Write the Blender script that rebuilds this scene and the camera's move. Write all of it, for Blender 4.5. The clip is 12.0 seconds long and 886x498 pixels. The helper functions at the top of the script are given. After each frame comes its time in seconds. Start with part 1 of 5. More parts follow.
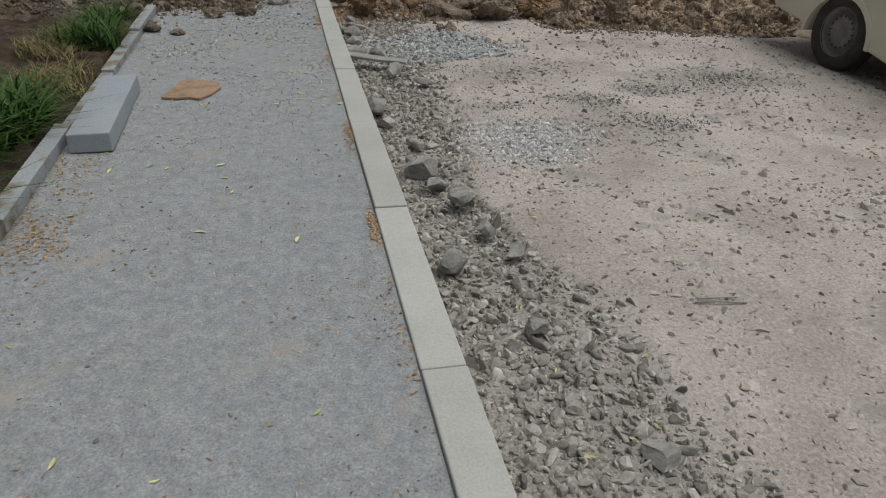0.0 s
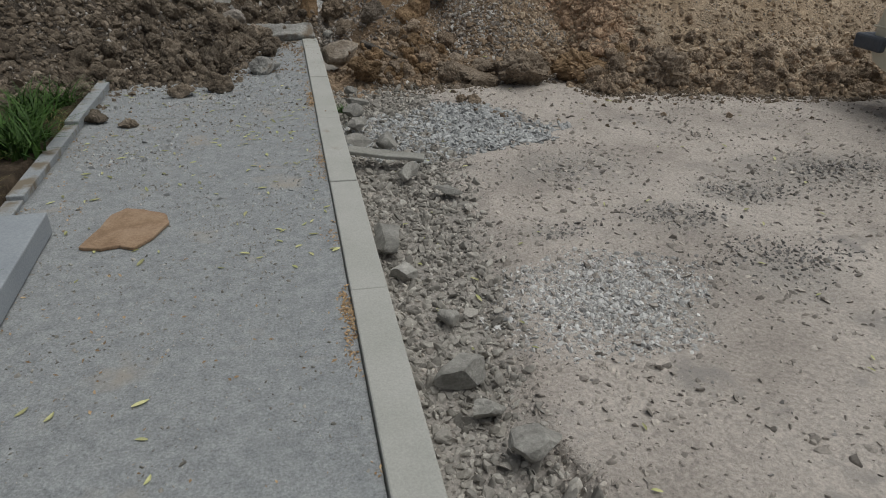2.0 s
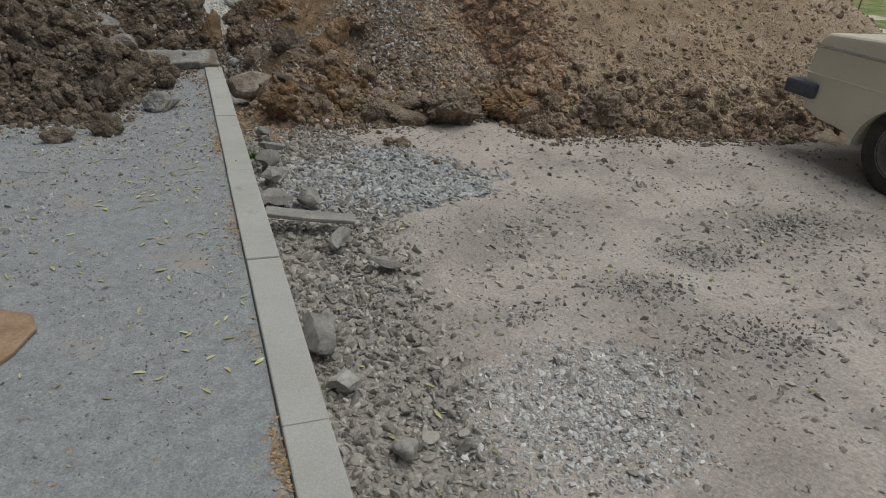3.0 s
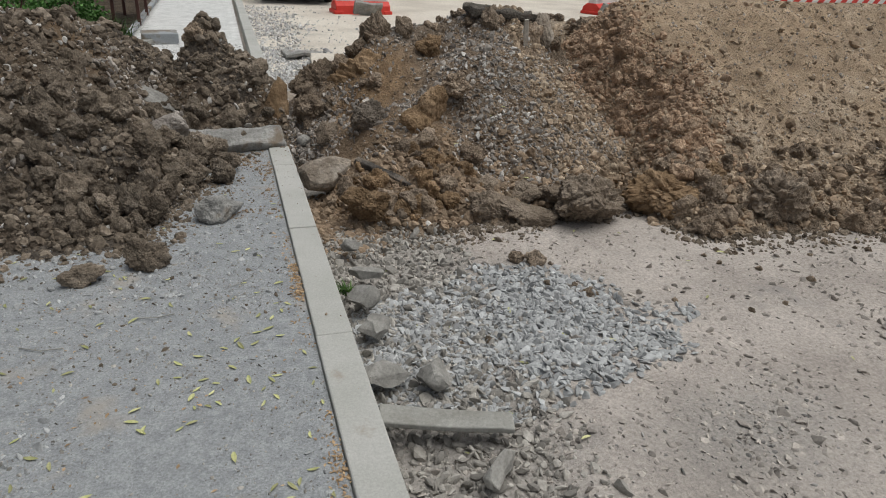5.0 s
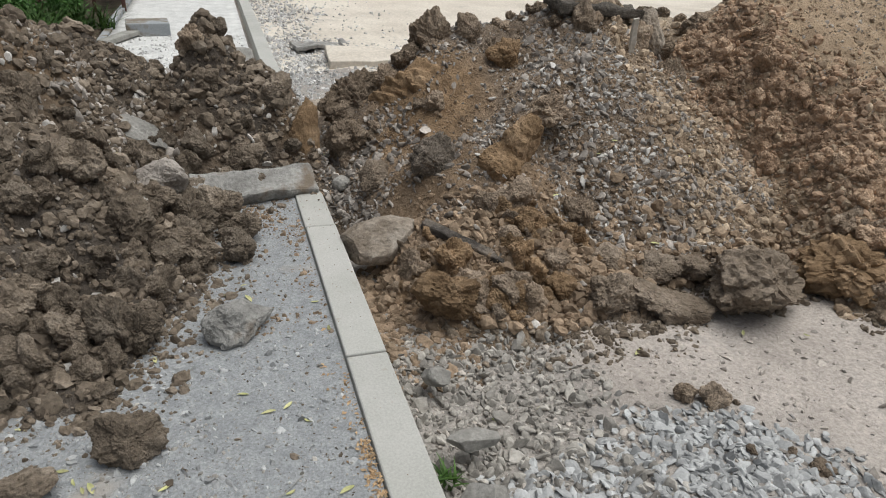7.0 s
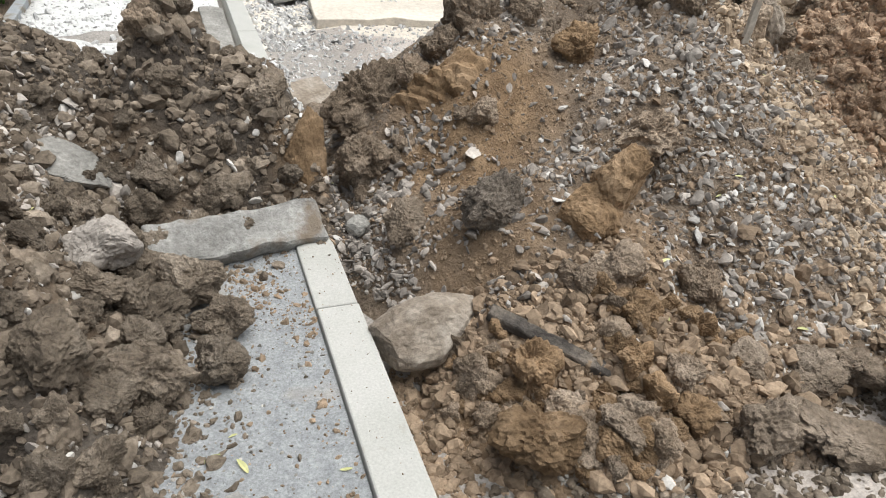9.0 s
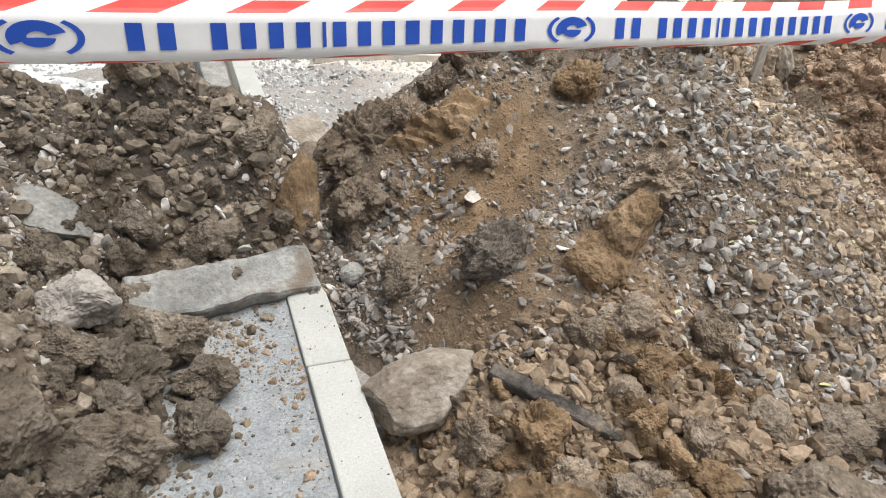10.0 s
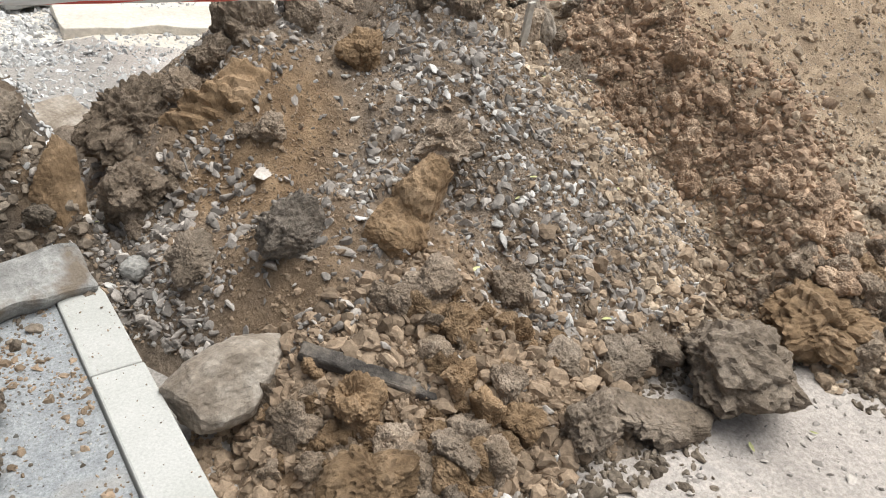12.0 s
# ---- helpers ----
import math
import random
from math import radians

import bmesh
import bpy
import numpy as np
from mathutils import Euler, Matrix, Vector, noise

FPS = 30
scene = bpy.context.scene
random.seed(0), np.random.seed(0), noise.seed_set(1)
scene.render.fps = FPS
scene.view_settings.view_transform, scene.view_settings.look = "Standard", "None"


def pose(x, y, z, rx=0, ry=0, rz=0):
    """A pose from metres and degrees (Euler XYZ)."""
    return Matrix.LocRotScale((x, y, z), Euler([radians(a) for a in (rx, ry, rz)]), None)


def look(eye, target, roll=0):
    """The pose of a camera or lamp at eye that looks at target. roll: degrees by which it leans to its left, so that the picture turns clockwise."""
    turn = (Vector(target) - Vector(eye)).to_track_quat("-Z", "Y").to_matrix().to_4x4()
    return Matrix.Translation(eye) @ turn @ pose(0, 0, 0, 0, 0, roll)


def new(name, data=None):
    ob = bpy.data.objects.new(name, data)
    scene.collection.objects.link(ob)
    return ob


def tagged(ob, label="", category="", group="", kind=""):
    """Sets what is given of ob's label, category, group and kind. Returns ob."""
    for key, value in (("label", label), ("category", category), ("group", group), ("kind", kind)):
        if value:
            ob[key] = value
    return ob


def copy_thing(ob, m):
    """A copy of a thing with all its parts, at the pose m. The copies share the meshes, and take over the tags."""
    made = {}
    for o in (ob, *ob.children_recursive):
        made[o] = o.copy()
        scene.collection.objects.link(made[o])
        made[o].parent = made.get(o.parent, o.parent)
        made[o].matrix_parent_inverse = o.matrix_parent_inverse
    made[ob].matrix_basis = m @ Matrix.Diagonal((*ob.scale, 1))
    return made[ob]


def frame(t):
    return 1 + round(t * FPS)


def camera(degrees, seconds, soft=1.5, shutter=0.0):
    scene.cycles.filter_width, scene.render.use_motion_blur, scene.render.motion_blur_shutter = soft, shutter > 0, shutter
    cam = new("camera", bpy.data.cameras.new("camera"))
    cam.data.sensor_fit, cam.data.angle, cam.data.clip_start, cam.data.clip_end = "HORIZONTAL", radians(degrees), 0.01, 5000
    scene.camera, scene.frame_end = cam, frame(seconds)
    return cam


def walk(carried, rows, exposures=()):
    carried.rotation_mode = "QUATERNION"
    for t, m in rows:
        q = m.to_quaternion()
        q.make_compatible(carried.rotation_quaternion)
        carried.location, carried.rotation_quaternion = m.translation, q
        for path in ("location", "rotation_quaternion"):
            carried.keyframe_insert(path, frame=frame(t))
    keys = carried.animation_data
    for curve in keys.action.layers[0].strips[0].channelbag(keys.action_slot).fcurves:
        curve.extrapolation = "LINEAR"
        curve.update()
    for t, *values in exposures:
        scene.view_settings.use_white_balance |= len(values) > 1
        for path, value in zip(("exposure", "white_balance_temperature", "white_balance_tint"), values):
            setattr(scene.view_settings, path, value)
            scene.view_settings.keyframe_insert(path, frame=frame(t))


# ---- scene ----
cam = camera(66.8, 12.0, 1.08)
PATH = [
    (0, (-0.312, -1.413, 1.236), (0.109, 0.261, 0.225), 3.3),
    (0.5, (-0.261, -1.123, 1.232), (0.109, 0.549, 0.198), 2.6),
    (1, (-0.268, -0.761, 1.283), (0.191, 0.887, 0.247), 4.2),
    (1.5, (-0.21, -0.365, 1.267), (0.342, 1.292, 0.293), 4.7),
    (2, (-0.16, -0.045, 1.274), (0.253, 1.664, 0.321), 2.1),
    (2.5, (-0.173, 0.246, 1.297), (0.363, 1.922, 0.346), 3.3),
    (2.7, (-0.168, 0.358, 1.305), (0.485, 2.007, 0.381), 5.2),
    (4.3, (-0.23, 1.359, 1.352), (0.487, 3.019, 0.498), 5.0),
    (4.5, (-0.243, 1.508, 1.323), (0.509, 3.161, 0.484), 5.7),
    (5, (-0.233, 1.908, 1.319), (0.342, 3.63, 0.48), 3.1),
    (5.5, (-0.294, 2.234, 1.328), (0.308, 3.946, 0.487), 4.1),
    (6, (-0.322, 2.576, 1.319), (0.4, 4.247, 0.491), 6.5),
    (6.5, (-0.301, 2.947, 1.3), (0.321, 4.64, 0.436), 4.1),
    (6.7, (-0.303, 3.062, 1.297), (0.3, 4.752, 0.414), 3.6),
    (8.3, (-0.242, 4.026, 1.287), (0.266, 5.679, 0.283), 1.7),
    (8.5, (-0.274, 4.139, 1.297), (0.371, 5.707, 0.235), 4.3),
    (9, (-0.278, 4.308, 1.298), (0.363, 5.879, 0.239), 4.7),
    (9.5, (-0.217, 4.401, 1.302), (0.187, 6.071, 0.279), 1.1),
    (10, (-0.219, 4.435, 1.301), (0.426, 6.049, 0.311), 4.2),
    (10.5, (-0.235, 4.45, 1.301), (0.592, 5.998, 0.342), 5.8),
    (11, (-0.244, 4.446, 1.287), (0.704, 5.928, 0.336), 5.7),
    (11.5, (-0.253, 4.445, 1.294), (0.813, 5.836, 0.331), 6.9),
    (12, (-0.202, 4.453, 1.27), (0.943, 5.757, 0.276), 8.1),
]
EXPOSURES = [
    (0.0, 0.33, 6500, 6.5),
    (1.5, 0.18, 6500, 6.5),
    (2.7, 0.11, 6500, 6.5),
    (4.3, 0.41, 6500, 7.5),
    (5.0, 0.49, 6500, 8),
    (6.0, 0.71, 6500, 8),
    (6.7, 0.73, 6500, 8),
    (8.3, 1.22, 6500, 8),
    (9.5, 1.38, 6500, 8),
    (11.0, 1.49, 6500, 8),
    (12.0, 1.46, 6500, 8),
]
walk(cam, [(t, look(eye, target, roll)) for t, eye, target, roll in PATH], EXPOSURES)

# ---- world and sun: a bright overcast day ----
world = bpy.data.worlds.new("world")
scene.world = world
world.use_nodes = True
sky = world.node_tree.nodes.new("ShaderNodeTexSky")
sky.sky_type, sky.sun_disc = "NISHITA", False
sky.sun_elevation, sky.sun_rotation = radians(72), radians(110)
sky.air_density, sky.dust_density, sky.ozone_density = 1.0, 4.5, 0.7
backing = world.node_tree.nodes["Background"]
backing.inputs["Strength"].default_value = 0.047
veil = world.node_tree.nodes.new("ShaderNodeHueSaturation")
veil.inputs["Saturation"].default_value = 0.45
world.node_tree.links.new(sky.outputs["Color"], veil.inputs["Color"])
world.node_tree.links.new(veil.outputs["Color"], backing.inputs["Color"])
sun = new("sun", bpy.data.lights.new("sun", "SUN"))
sun.data.energy, sun.data.angle, sun.data.color = 1.5, radians(60), (0.97, 0.965, 0.95)
sun.matrix_basis = look((math.sin(radians(110)) * math.cos(radians(72)), math.cos(radians(110)) * math.cos(radians(72)), math.sin(radians(72))), (0, 0, 0))


# ---- materials ----
def material(name, colours, scale, rough=0.9, bump=0.3, fine=60.0, speck=0.25, vary=0.0, island=False, dirt=None, metal=0.0, depth=0.02):
    """A surface from a list of colours mixed by coarse noise, with fine grain, specks, relief and a shade of its own for each object or island."""
    m = bpy.data.materials.new(name)
    m.use_nodes = True
    nodes, links = m.node_tree.nodes, m.node_tree.links
    shader = nodes["Principled BSDF"]
    place = nodes.new("ShaderNodeTexCoord").outputs["Object"]
    info = nodes.new("ShaderNodeNewGeometry").outputs["Random Per Island"] if island else nodes.new("ShaderNodeObjectInfo").outputs["Random"]
    if vary:
        shift = nodes.new("ShaderNodeVectorMath")
        shift.operation = "ADD"
        times = nodes.new("ShaderNodeMath")
        times.operation = "MULTIPLY"
        times.inputs[1].default_value = 37.0
        links.new(info, times.inputs[0])
        links.new(place, shift.inputs[0])
        links.new(times.outputs[0], shift.inputs[1])
        place = shift.outputs[0]

    def noisy(size, detail, roughness=0.6):
        n = nodes.new("ShaderNodeTexNoise")
        n.inputs["Scale"].default_value, n.inputs["Detail"].default_value, n.inputs["Roughness"].default_value = size, detail, roughness
        links.new(place, n.inputs["Vector"])
        return n.outputs["Fac"]

    def mixed(kind, factor, a, b):
        n = nodes.new("ShaderNodeMix")
        n.data_type, n.blend_type = "RGBA", kind
        for socket, value in ((n.inputs[0], factor), (n.inputs[6], a), (n.inputs[7], b)):
            if isinstance(value, bpy.types.NodeSocket):
                links.new(value, socket)
            else:
                socket.default_value = value
        return n.outputs[2]

    def ramp(source, stops):
        n = nodes.new("ShaderNodeValToRGB")
        while len(n.color_ramp.elements) < len(stops):
            n.color_ramp.elements.new(0.5)
        for e, (p, c) in zip(n.color_ramp.elements, stops):
            e.position, e.color = p, (*c, 1)
        links.new(source, n.inputs["Fac"])
        return n.outputs["Color"]

    low, high = (0.34, 0.66) if len(colours) > 1 else (0, 1)
    steps = [(low + (high - low) * i / max(1, len(colours) - 1), c) for i, c in enumerate(colours)]
    colour = ramp(noisy(scale, 5.0), steps if len(steps) > 1 else [(0, colours[0]), (1, colours[0])])
    grain = noisy(fine, 6.0, 0.7)
    colour = mixed("MULTIPLY", 1.0, colour, ramp(grain, [(0.3, (1 - speck,) * 3), (0.7, (1 + speck,) * 3)]))
    if vary:
        colour = mixed("MULTIPLY", 1.0, colour, ramp(info, [(0.0, (1 - vary,) * 3), (1.0, (1 + vary,) * 3)]))
    if dirt:
        tint, size, where = dirt
        colour = mixed("MIX", ramp(noisy(size, 4.0), [(where, (0, 0, 0)), (where + 0.12, (1, 1, 1))]), colour, (*tint, 1))
    links.new(colour, shader.inputs["Base Color"])
    shader.inputs["Roughness"].default_value, shader.inputs["Metallic"].default_value = rough, metal
    shader.inputs["Specular IOR Level"].default_value = 0.25
    if bump:
        relief = nodes.new("ShaderNodeBump")
        relief.inputs["Strength"].default_value, relief.inputs["Distance"].default_value = bump, depth
        links.new(grain, relief.inputs["Height"])
        links.new(relief.outputs["Normal"], shader.inputs["Normal"])
    return m


def by_attribute(m, name, colours, fine=45.0):
    """Lays a second noise colour over a material where a mesh attribute of that name is high."""
    nodes, links = m.node_tree.nodes, m.node_tree.links
    shader = nodes["Principled BSDF"]
    old = shader.inputs["Base Color"].links[0].from_socket
    amount = nodes.new("ShaderNodeAttribute")
    amount.attribute_name = name
    n = nodes.new("ShaderNodeTexNoise")
    n.inputs["Scale"].default_value, n.inputs["Detail"].default_value = fine, 6.0
    links.new(nodes.new("ShaderNodeTexCoord").outputs["Object"], n.inputs["Vector"])
    r = nodes.new("ShaderNodeValToRGB")
    r.color_ramp.elements[0].position, r.color_ramp.elements[1].position = 0.35, 0.65
    r.color_ramp.elements[0].color, r.color_ramp.elements[1].color = (*colours[0], 1), (*colours[1], 1)
    links.new(n.outputs["Fac"], r.inputs["Fac"])
    mix = nodes.new("ShaderNodeMix")
    mix.data_type = "RGBA"
    links.new(amount.outputs["Fac"], mix.inputs[0])
    links.new(old, mix.inputs[6])
    links.new(r.outputs["Color"], mix.inputs[7])
    links.new(mix.outputs[2], shader.inputs["Base Color"])
    return m


PAVING = material("screenings", [(0.245, 0.257, 0.264), (0.288, 0.3, 0.306), (0.328, 0.34, 0.345)], 26.0, 0.92, 0.6, 130.0, 0.36, dirt=((0.37, 0.335, 0.29), 2.2, 0.60), depth=0.008)
KERB = material("kerb_concrete", [(0.40, 0.40, 0.37), (0.46, 0.455, 0.43)], 4.0, 0.85, 0.25, 140.0, 0.14, vary=0.05, dirt=((0.30, 0.26, 0.21), 7.0, 0.66), depth=0.006)
EDGING = material("edging_concrete", [(0.29, 0.31, 0.325), (0.37, 0.385, 0.395)], 5.0, 0.9, 0.3, 110.0, 0.2, vary=0.07, dirt=((0.2, 0.17, 0.13), 5.0, 0.49), depth=0.008)
BLOCK = material("block_concrete", [(0.28, 0.305, 0.335), (0.33, 0.355, 0.38)], 3.0, 0.85, 0.25, 120.0, 0.15, depth=0.006)
ROAD = by_attribute(material("road_dust", [(0.335, 0.3, 0.27), (0.422, 0.38, 0.343), (0.487, 0.441, 0.4)], 1.6, 0.95, 0.8, 70.0, 0.34, dirt=((0.30, 0.28, 0.26), 3.0, 0.60), depth=0.01), "grit", ((0.225, 0.21, 0.193), (0.385, 0.36, 0.33)), 90.0)
# PAVING again, lightened: the sunlight on the far path is in this colour
FARPAVE = material("sunlit_screenings", [(0.50, 0.50, 0.485), (0.58, 0.58, 0.565), (0.65, 0.65, 0.63)], 6.0, 0.92, 0.5, 60.0, 0.25, depth=0.01)
GARDEN = material("garden_soil", [(0.036, 0.027, 0.019), (0.07, 0.052, 0.036), (0.115, 0.087, 0.06)], 6.0, 1.0, 0.9, 50.0, 0.4, depth=0.03)
LAWN = material("far_lawn", [(0.10, 0.16, 0.05), (0.22, 0.26, 0.10), (0.33, 0.30, 0.17)], 2.0, 1.0, 0.6, 30.0, 0.4, depth=0.03)
OCHRE = ((0.21, 0.138, 0.081), (0.355, 0.245, 0.148))
SOIL = by_attribute(material("spoil_soil", [(0.155, 0.12, 0.09), (0.223, 0.177, 0.135), (0.30, 0.245, 0.193)], 5.0, 1.0, 1.0, 55.0, 0.45, depth=0.02), "ochre", OCHRE, 14.0)
SOIL_DARK = by_attribute(material("dark_spoil", [(0.06, 0.049, 0.04), (0.098, 0.082, 0.067), (0.15, 0.128, 0.107)], 5.0, 1.0, 1.0, 55.0, 0.45, depth=0.02), "ochre", OCHRE, 14.0)
DRYCLAY = by_attribute(material("dry_tan_clay", [(0.305, 0.24, 0.175), (0.41, 0.33, 0.245), (0.51, 0.425, 0.33)], 4.0, 1.0, 1.0, 60.0, 0.4, depth=0.015), "ochre", ((0.285, 0.205, 0.133), (0.45, 0.335, 0.222)), 14.0)
REDCLAY = material("reddish_clay", [(0.275, 0.187, 0.125), (0.42, 0.30, 0.207), (0.52, 0.392, 0.282)], 9.0, 1.0, 1.0, 55.0, 0.4, vary=0.25, depth=0.01)
CLOD = material("clod_soil", [(0.195, 0.15, 0.108), (0.295, 0.23, 0.17), (0.385, 0.31, 0.238)], 9.0, 1.0, 1.0, 70.0, 0.45, vary=0.3, depth=0.018)
CLOD_GREY = material("dry_grey_clod", [(0.113, 0.09, 0.068), (0.187, 0.152, 0.116), (0.275, 0.23, 0.182)], 9.0, 1.0, 1.0, 70.0, 0.45, vary=0.3, depth=0.018)
CLAY = material("ochre_clay", [(0.145, 0.094, 0.053), (0.235, 0.158, 0.092), (0.33, 0.232, 0.145)], 9.0, 1.0, 1.0, 55.0, 0.35, vary=0.22, depth=0.01)
HEAPCLOD = material("gravelly_clod", [(0.15, 0.118, 0.088), (0.225, 0.18, 0.137), (0.31, 0.255, 0.2)], 9.0, 1.0, 1.0, 60.0, 0.45, vary=0.2, depth=0.012)
DARKCLOD = material("dark_clod", [(0.165, 0.139, 0.113), (0.25, 0.211, 0.172), (0.345, 0.296, 0.245)], 12.0, 1.0, 1.0, 60.0, 0.4, vary=0.2, depth=0.02)
CLOD_CRUMB = material("dry_soil_lumps", [(0.113, 0.09, 0.068), (0.187, 0.152, 0.116), (0.275, 0.23, 0.182)], 9.0, 1.0, 1.0, 70.0, 0.35, vary=0.3, island=True, depth=0.006)
CRUMB = material("soil_crumbs", [(0.108, 0.086, 0.065), (0.2, 0.162, 0.125)], 8.0, 1.0, 0.6, 90.0, 0.3, vary=0.4, island=True, depth=0.003)
CRUMB_BROWN = material("brown_crumbs", [(0.2, 0.146, 0.1), (0.335, 0.253, 0.178)], 8.0, 1.0, 0.6, 90.0, 0.3, vary=0.35, island=True, depth=0.003)
TANCRUMB = material("tan_crumbs", [(0.30, 0.23, 0.163), (0.47, 0.378, 0.28)], 8.0, 1.0, 0.6, 90.0, 0.3, vary=0.3, island=True, depth=0.003)
PALEWOOD = material("pale_split_wood", [(0.42, 0.39, 0.34), (0.56, 0.53, 0.48)], 9.0, 0.85, 0.5, 60.0, 0.2, depth=0.004)
REDCRUMB = material("reddish_crumbs", [(0.275, 0.187, 0.125), (0.47, 0.343, 0.242)], 8.0, 1.0, 0.6, 90.0, 0.3, vary=0.3, island=True, depth=0.003)
GRAVEL = material("crushed_stone", [(0.225, 0.211, 0.188), (0.315, 0.297, 0.268), (0.415, 0.393, 0.358)], 10.0, 0.9, 0.4, 120.0, 0.22, vary=0.42, island=True, depth=0.002)
HEAPGRAVEL = material("dusty_heap_stone", [(0.19, 0.169, 0.148), (0.285, 0.256, 0.227), (0.42, 0.383, 0.345)], 10.0, 0.95, 0.4, 120.0, 0.22, vary=0.45, island=True, depth=0.002)
BLUEGRAVEL = material("blue_grey_stone", [(0.31, 0.315, 0.315), (0.43, 0.437, 0.435)], 10.0, 0.85, 0.3, 120.0, 0.2, vary=0.32, island=True, depth=0.002)
DARKCHIP = material("dark_chips", [(0.17, 0.162, 0.154), (0.29, 0.277, 0.264)], 10.0, 0.9, 0.3, 120.0, 0.2, vary=0.45, island=True, depth=0.002)
# dry sand of the far road, its colour lightened to stand for sunlight there
FARROAD = material("sunlit_dry_sand", [(0.50, 0.45, 0.385), (0.60, 0.545, 0.47), (0.66, 0.61, 0.53)], 0.8, 0.95, 0.4, 30.0, 0.2, dirt=((0.38, 0.35, 0.31), 0.9, 0.62), depth=0.02)
PALEGRIT = material("pale_grit", [(0.42, 0.415, 0.405), (0.58, 0.574, 0.563)], 10.0, 0.9, 0.3, 120.0, 0.2, vary=0.35, island=True, depth=0.002)
DUSTSTONE = material("dusty_stone", [(0.31, 0.28, 0.25), (0.43, 0.392, 0.352)], 10.0, 0.95, 0.4, 110.0, 0.25, vary=0.4, island=True, depth=0.002)
PALESTONE = material("pale_stone", [(0.40, 0.38, 0.35), (0.58, 0.56, 0.53)], 10.0, 0.9, 0.4, 110.0, 0.2, vary=0.25, island=True, depth=0.002)
RUBBLE = material("rubble_stone", [(0.185, 0.18, 0.165), (0.275, 0.266, 0.245), (0.365, 0.354, 0.328)], 7.0, 0.92, 0.7, 70.0, 0.28, vary=0.22, depth=0.007)
OLDSLAB = material("old_concrete", [(0.205, 0.2, 0.187), (0.3, 0.294, 0.277), (0.39, 0.383, 0.362)], 8.0, 0.92, 0.9, 55.0, 0.28, dirt=((0.22, 0.18, 0.14), 6.0, 0.57), depth=0.014)
BOULDER = material("brown_boulder", [(0.19, 0.153, 0.118), (0.29, 0.247, 0.2), (0.39, 0.345, 0.293)], 7.0, 0.92, 0.8, 60.0, 0.3, depth=0.007)
SANDSTONE = material("tan_board", [(0.235, 0.155, 0.098), (0.32, 0.22, 0.145), (0.38, 0.27, 0.185)], 9.0, 0.9, 0.4, 90.0, 0.2, depth=0.008)
GREYWOOD = material("weathered_wood", [(0.24, 0.235, 0.21), (0.34, 0.335, 0.31)], 6.0, 0.9, 0.5, 80.0, 0.2, depth=0.006)
DARKWOOD = material("charred_wood", [(0.035, 0.03, 0.027), (0.09, 0.08, 0.07), (0.2, 0.17, 0.14)], 14.0, 0.9, 0.9, 70.0, 0.4, depth=0.012)
ASPHALT = material("asphalt_crust", [(0.07, 0.062, 0.053), (0.15, 0.132, 0.112)], 14.0, 0.95, 1.0, 60.0, 0.4, depth=0.02)
LEAF = material("yellow_leaf", [(0.34, 0.36, 0.15), (0.52, 0.5, 0.27)], 20.0, 0.7, 0.0, 100.0, 0.15, vary=0.35)
LITTER = material("orange_litter", [(0.26, 0.165, 0.09), (0.45, 0.33, 0.2)], 20.0, 0.9, 0.0, 100.0, 0.2, vary=0.4, island=True)
GRASS = material("grass_blade", [(0.024, 0.062, 0.011), (0.062, 0.12, 0.024)], 12.0, 0.6, 0.0, 80.0, 0.2, vary=0.4, island=True)
DRYGRASS = material("dry_grass", [(0.17, 0.15, 0.065), (0.25, 0.21, 0.1)], 12.0, 0.8, 0.0, 80.0, 0.2, vary=0.3, island=True)
PAINT = material("cream_paint", [(0.66, 0.62, 0.50), (0.72, 0.68, 0.56)], 2.0, 0.35, 0.03, 60.0, 0.05, dirt=((0.30, 0.25, 0.18), 5.0, 0.68), depth=0.003)
TYRE = material("tyre_rubber", [(0.04, 0.037, 0.034), (0.075, 0.068, 0.06)], 10.0, 0.85, 0.2, 100.0, 0.2, depth=0.004)
STEEL = material("painted_steel", [(0.20, 0.19, 0.172), (0.29, 0.275, 0.25)], 10.0, 0.75, 0.1, 80.0, 0.15, dirt=((0.12, 0.07, 0.04), 12.0, 0.62), metal=0.1, depth=0.004)
BLACK = material("black_plastic", [(0.03, 0.032, 0.036), (0.05, 0.052, 0.056)], 10.0, 0.6, 0.1, 80.0, 0.1, depth=0.003)
BUMPER = material("blue_grey_plastic", [(0.07, 0.08, 0.10), (0.10, 0.11, 0.13)], 10.0, 0.6, 0.1, 80.0, 0.1, depth=0.003)
CHROME = material("dull_chrome", [(0.6, 0.6, 0.58)], 5.0, 0.25, 0.0, 60.0, 0.05, metal=1.0)
GLASS = bpy.data.materials.new("car_glass")
GLASS.use_nodes = True
GLASS.node_tree.nodes["Principled BSDF"].inputs["Base Color"].default_value = (0.55, 0.6, 0.6, 1)
GLASS.node_tree.nodes["Principled BSDF"].inputs["Transmission Weight"].default_value = 1.0
GLASS.node_tree.nodes["Principled BSDF"].inputs["Roughness"].default_value = 0.02
REDPLASTIC = material("red_plastic", [(0.62, 0.045, 0.035), (0.70, 0.07, 0.05)], 5.0, 0.45, 0.05, 60.0, 0.08, depth=0.003)
WHITEPLASTIC = material("white_plastic", [(0.70, 0.69, 0.67), (0.78, 0.77, 0.75)], 5.0, 0.5, 0.05, 60.0, 0.06, depth=0.003)
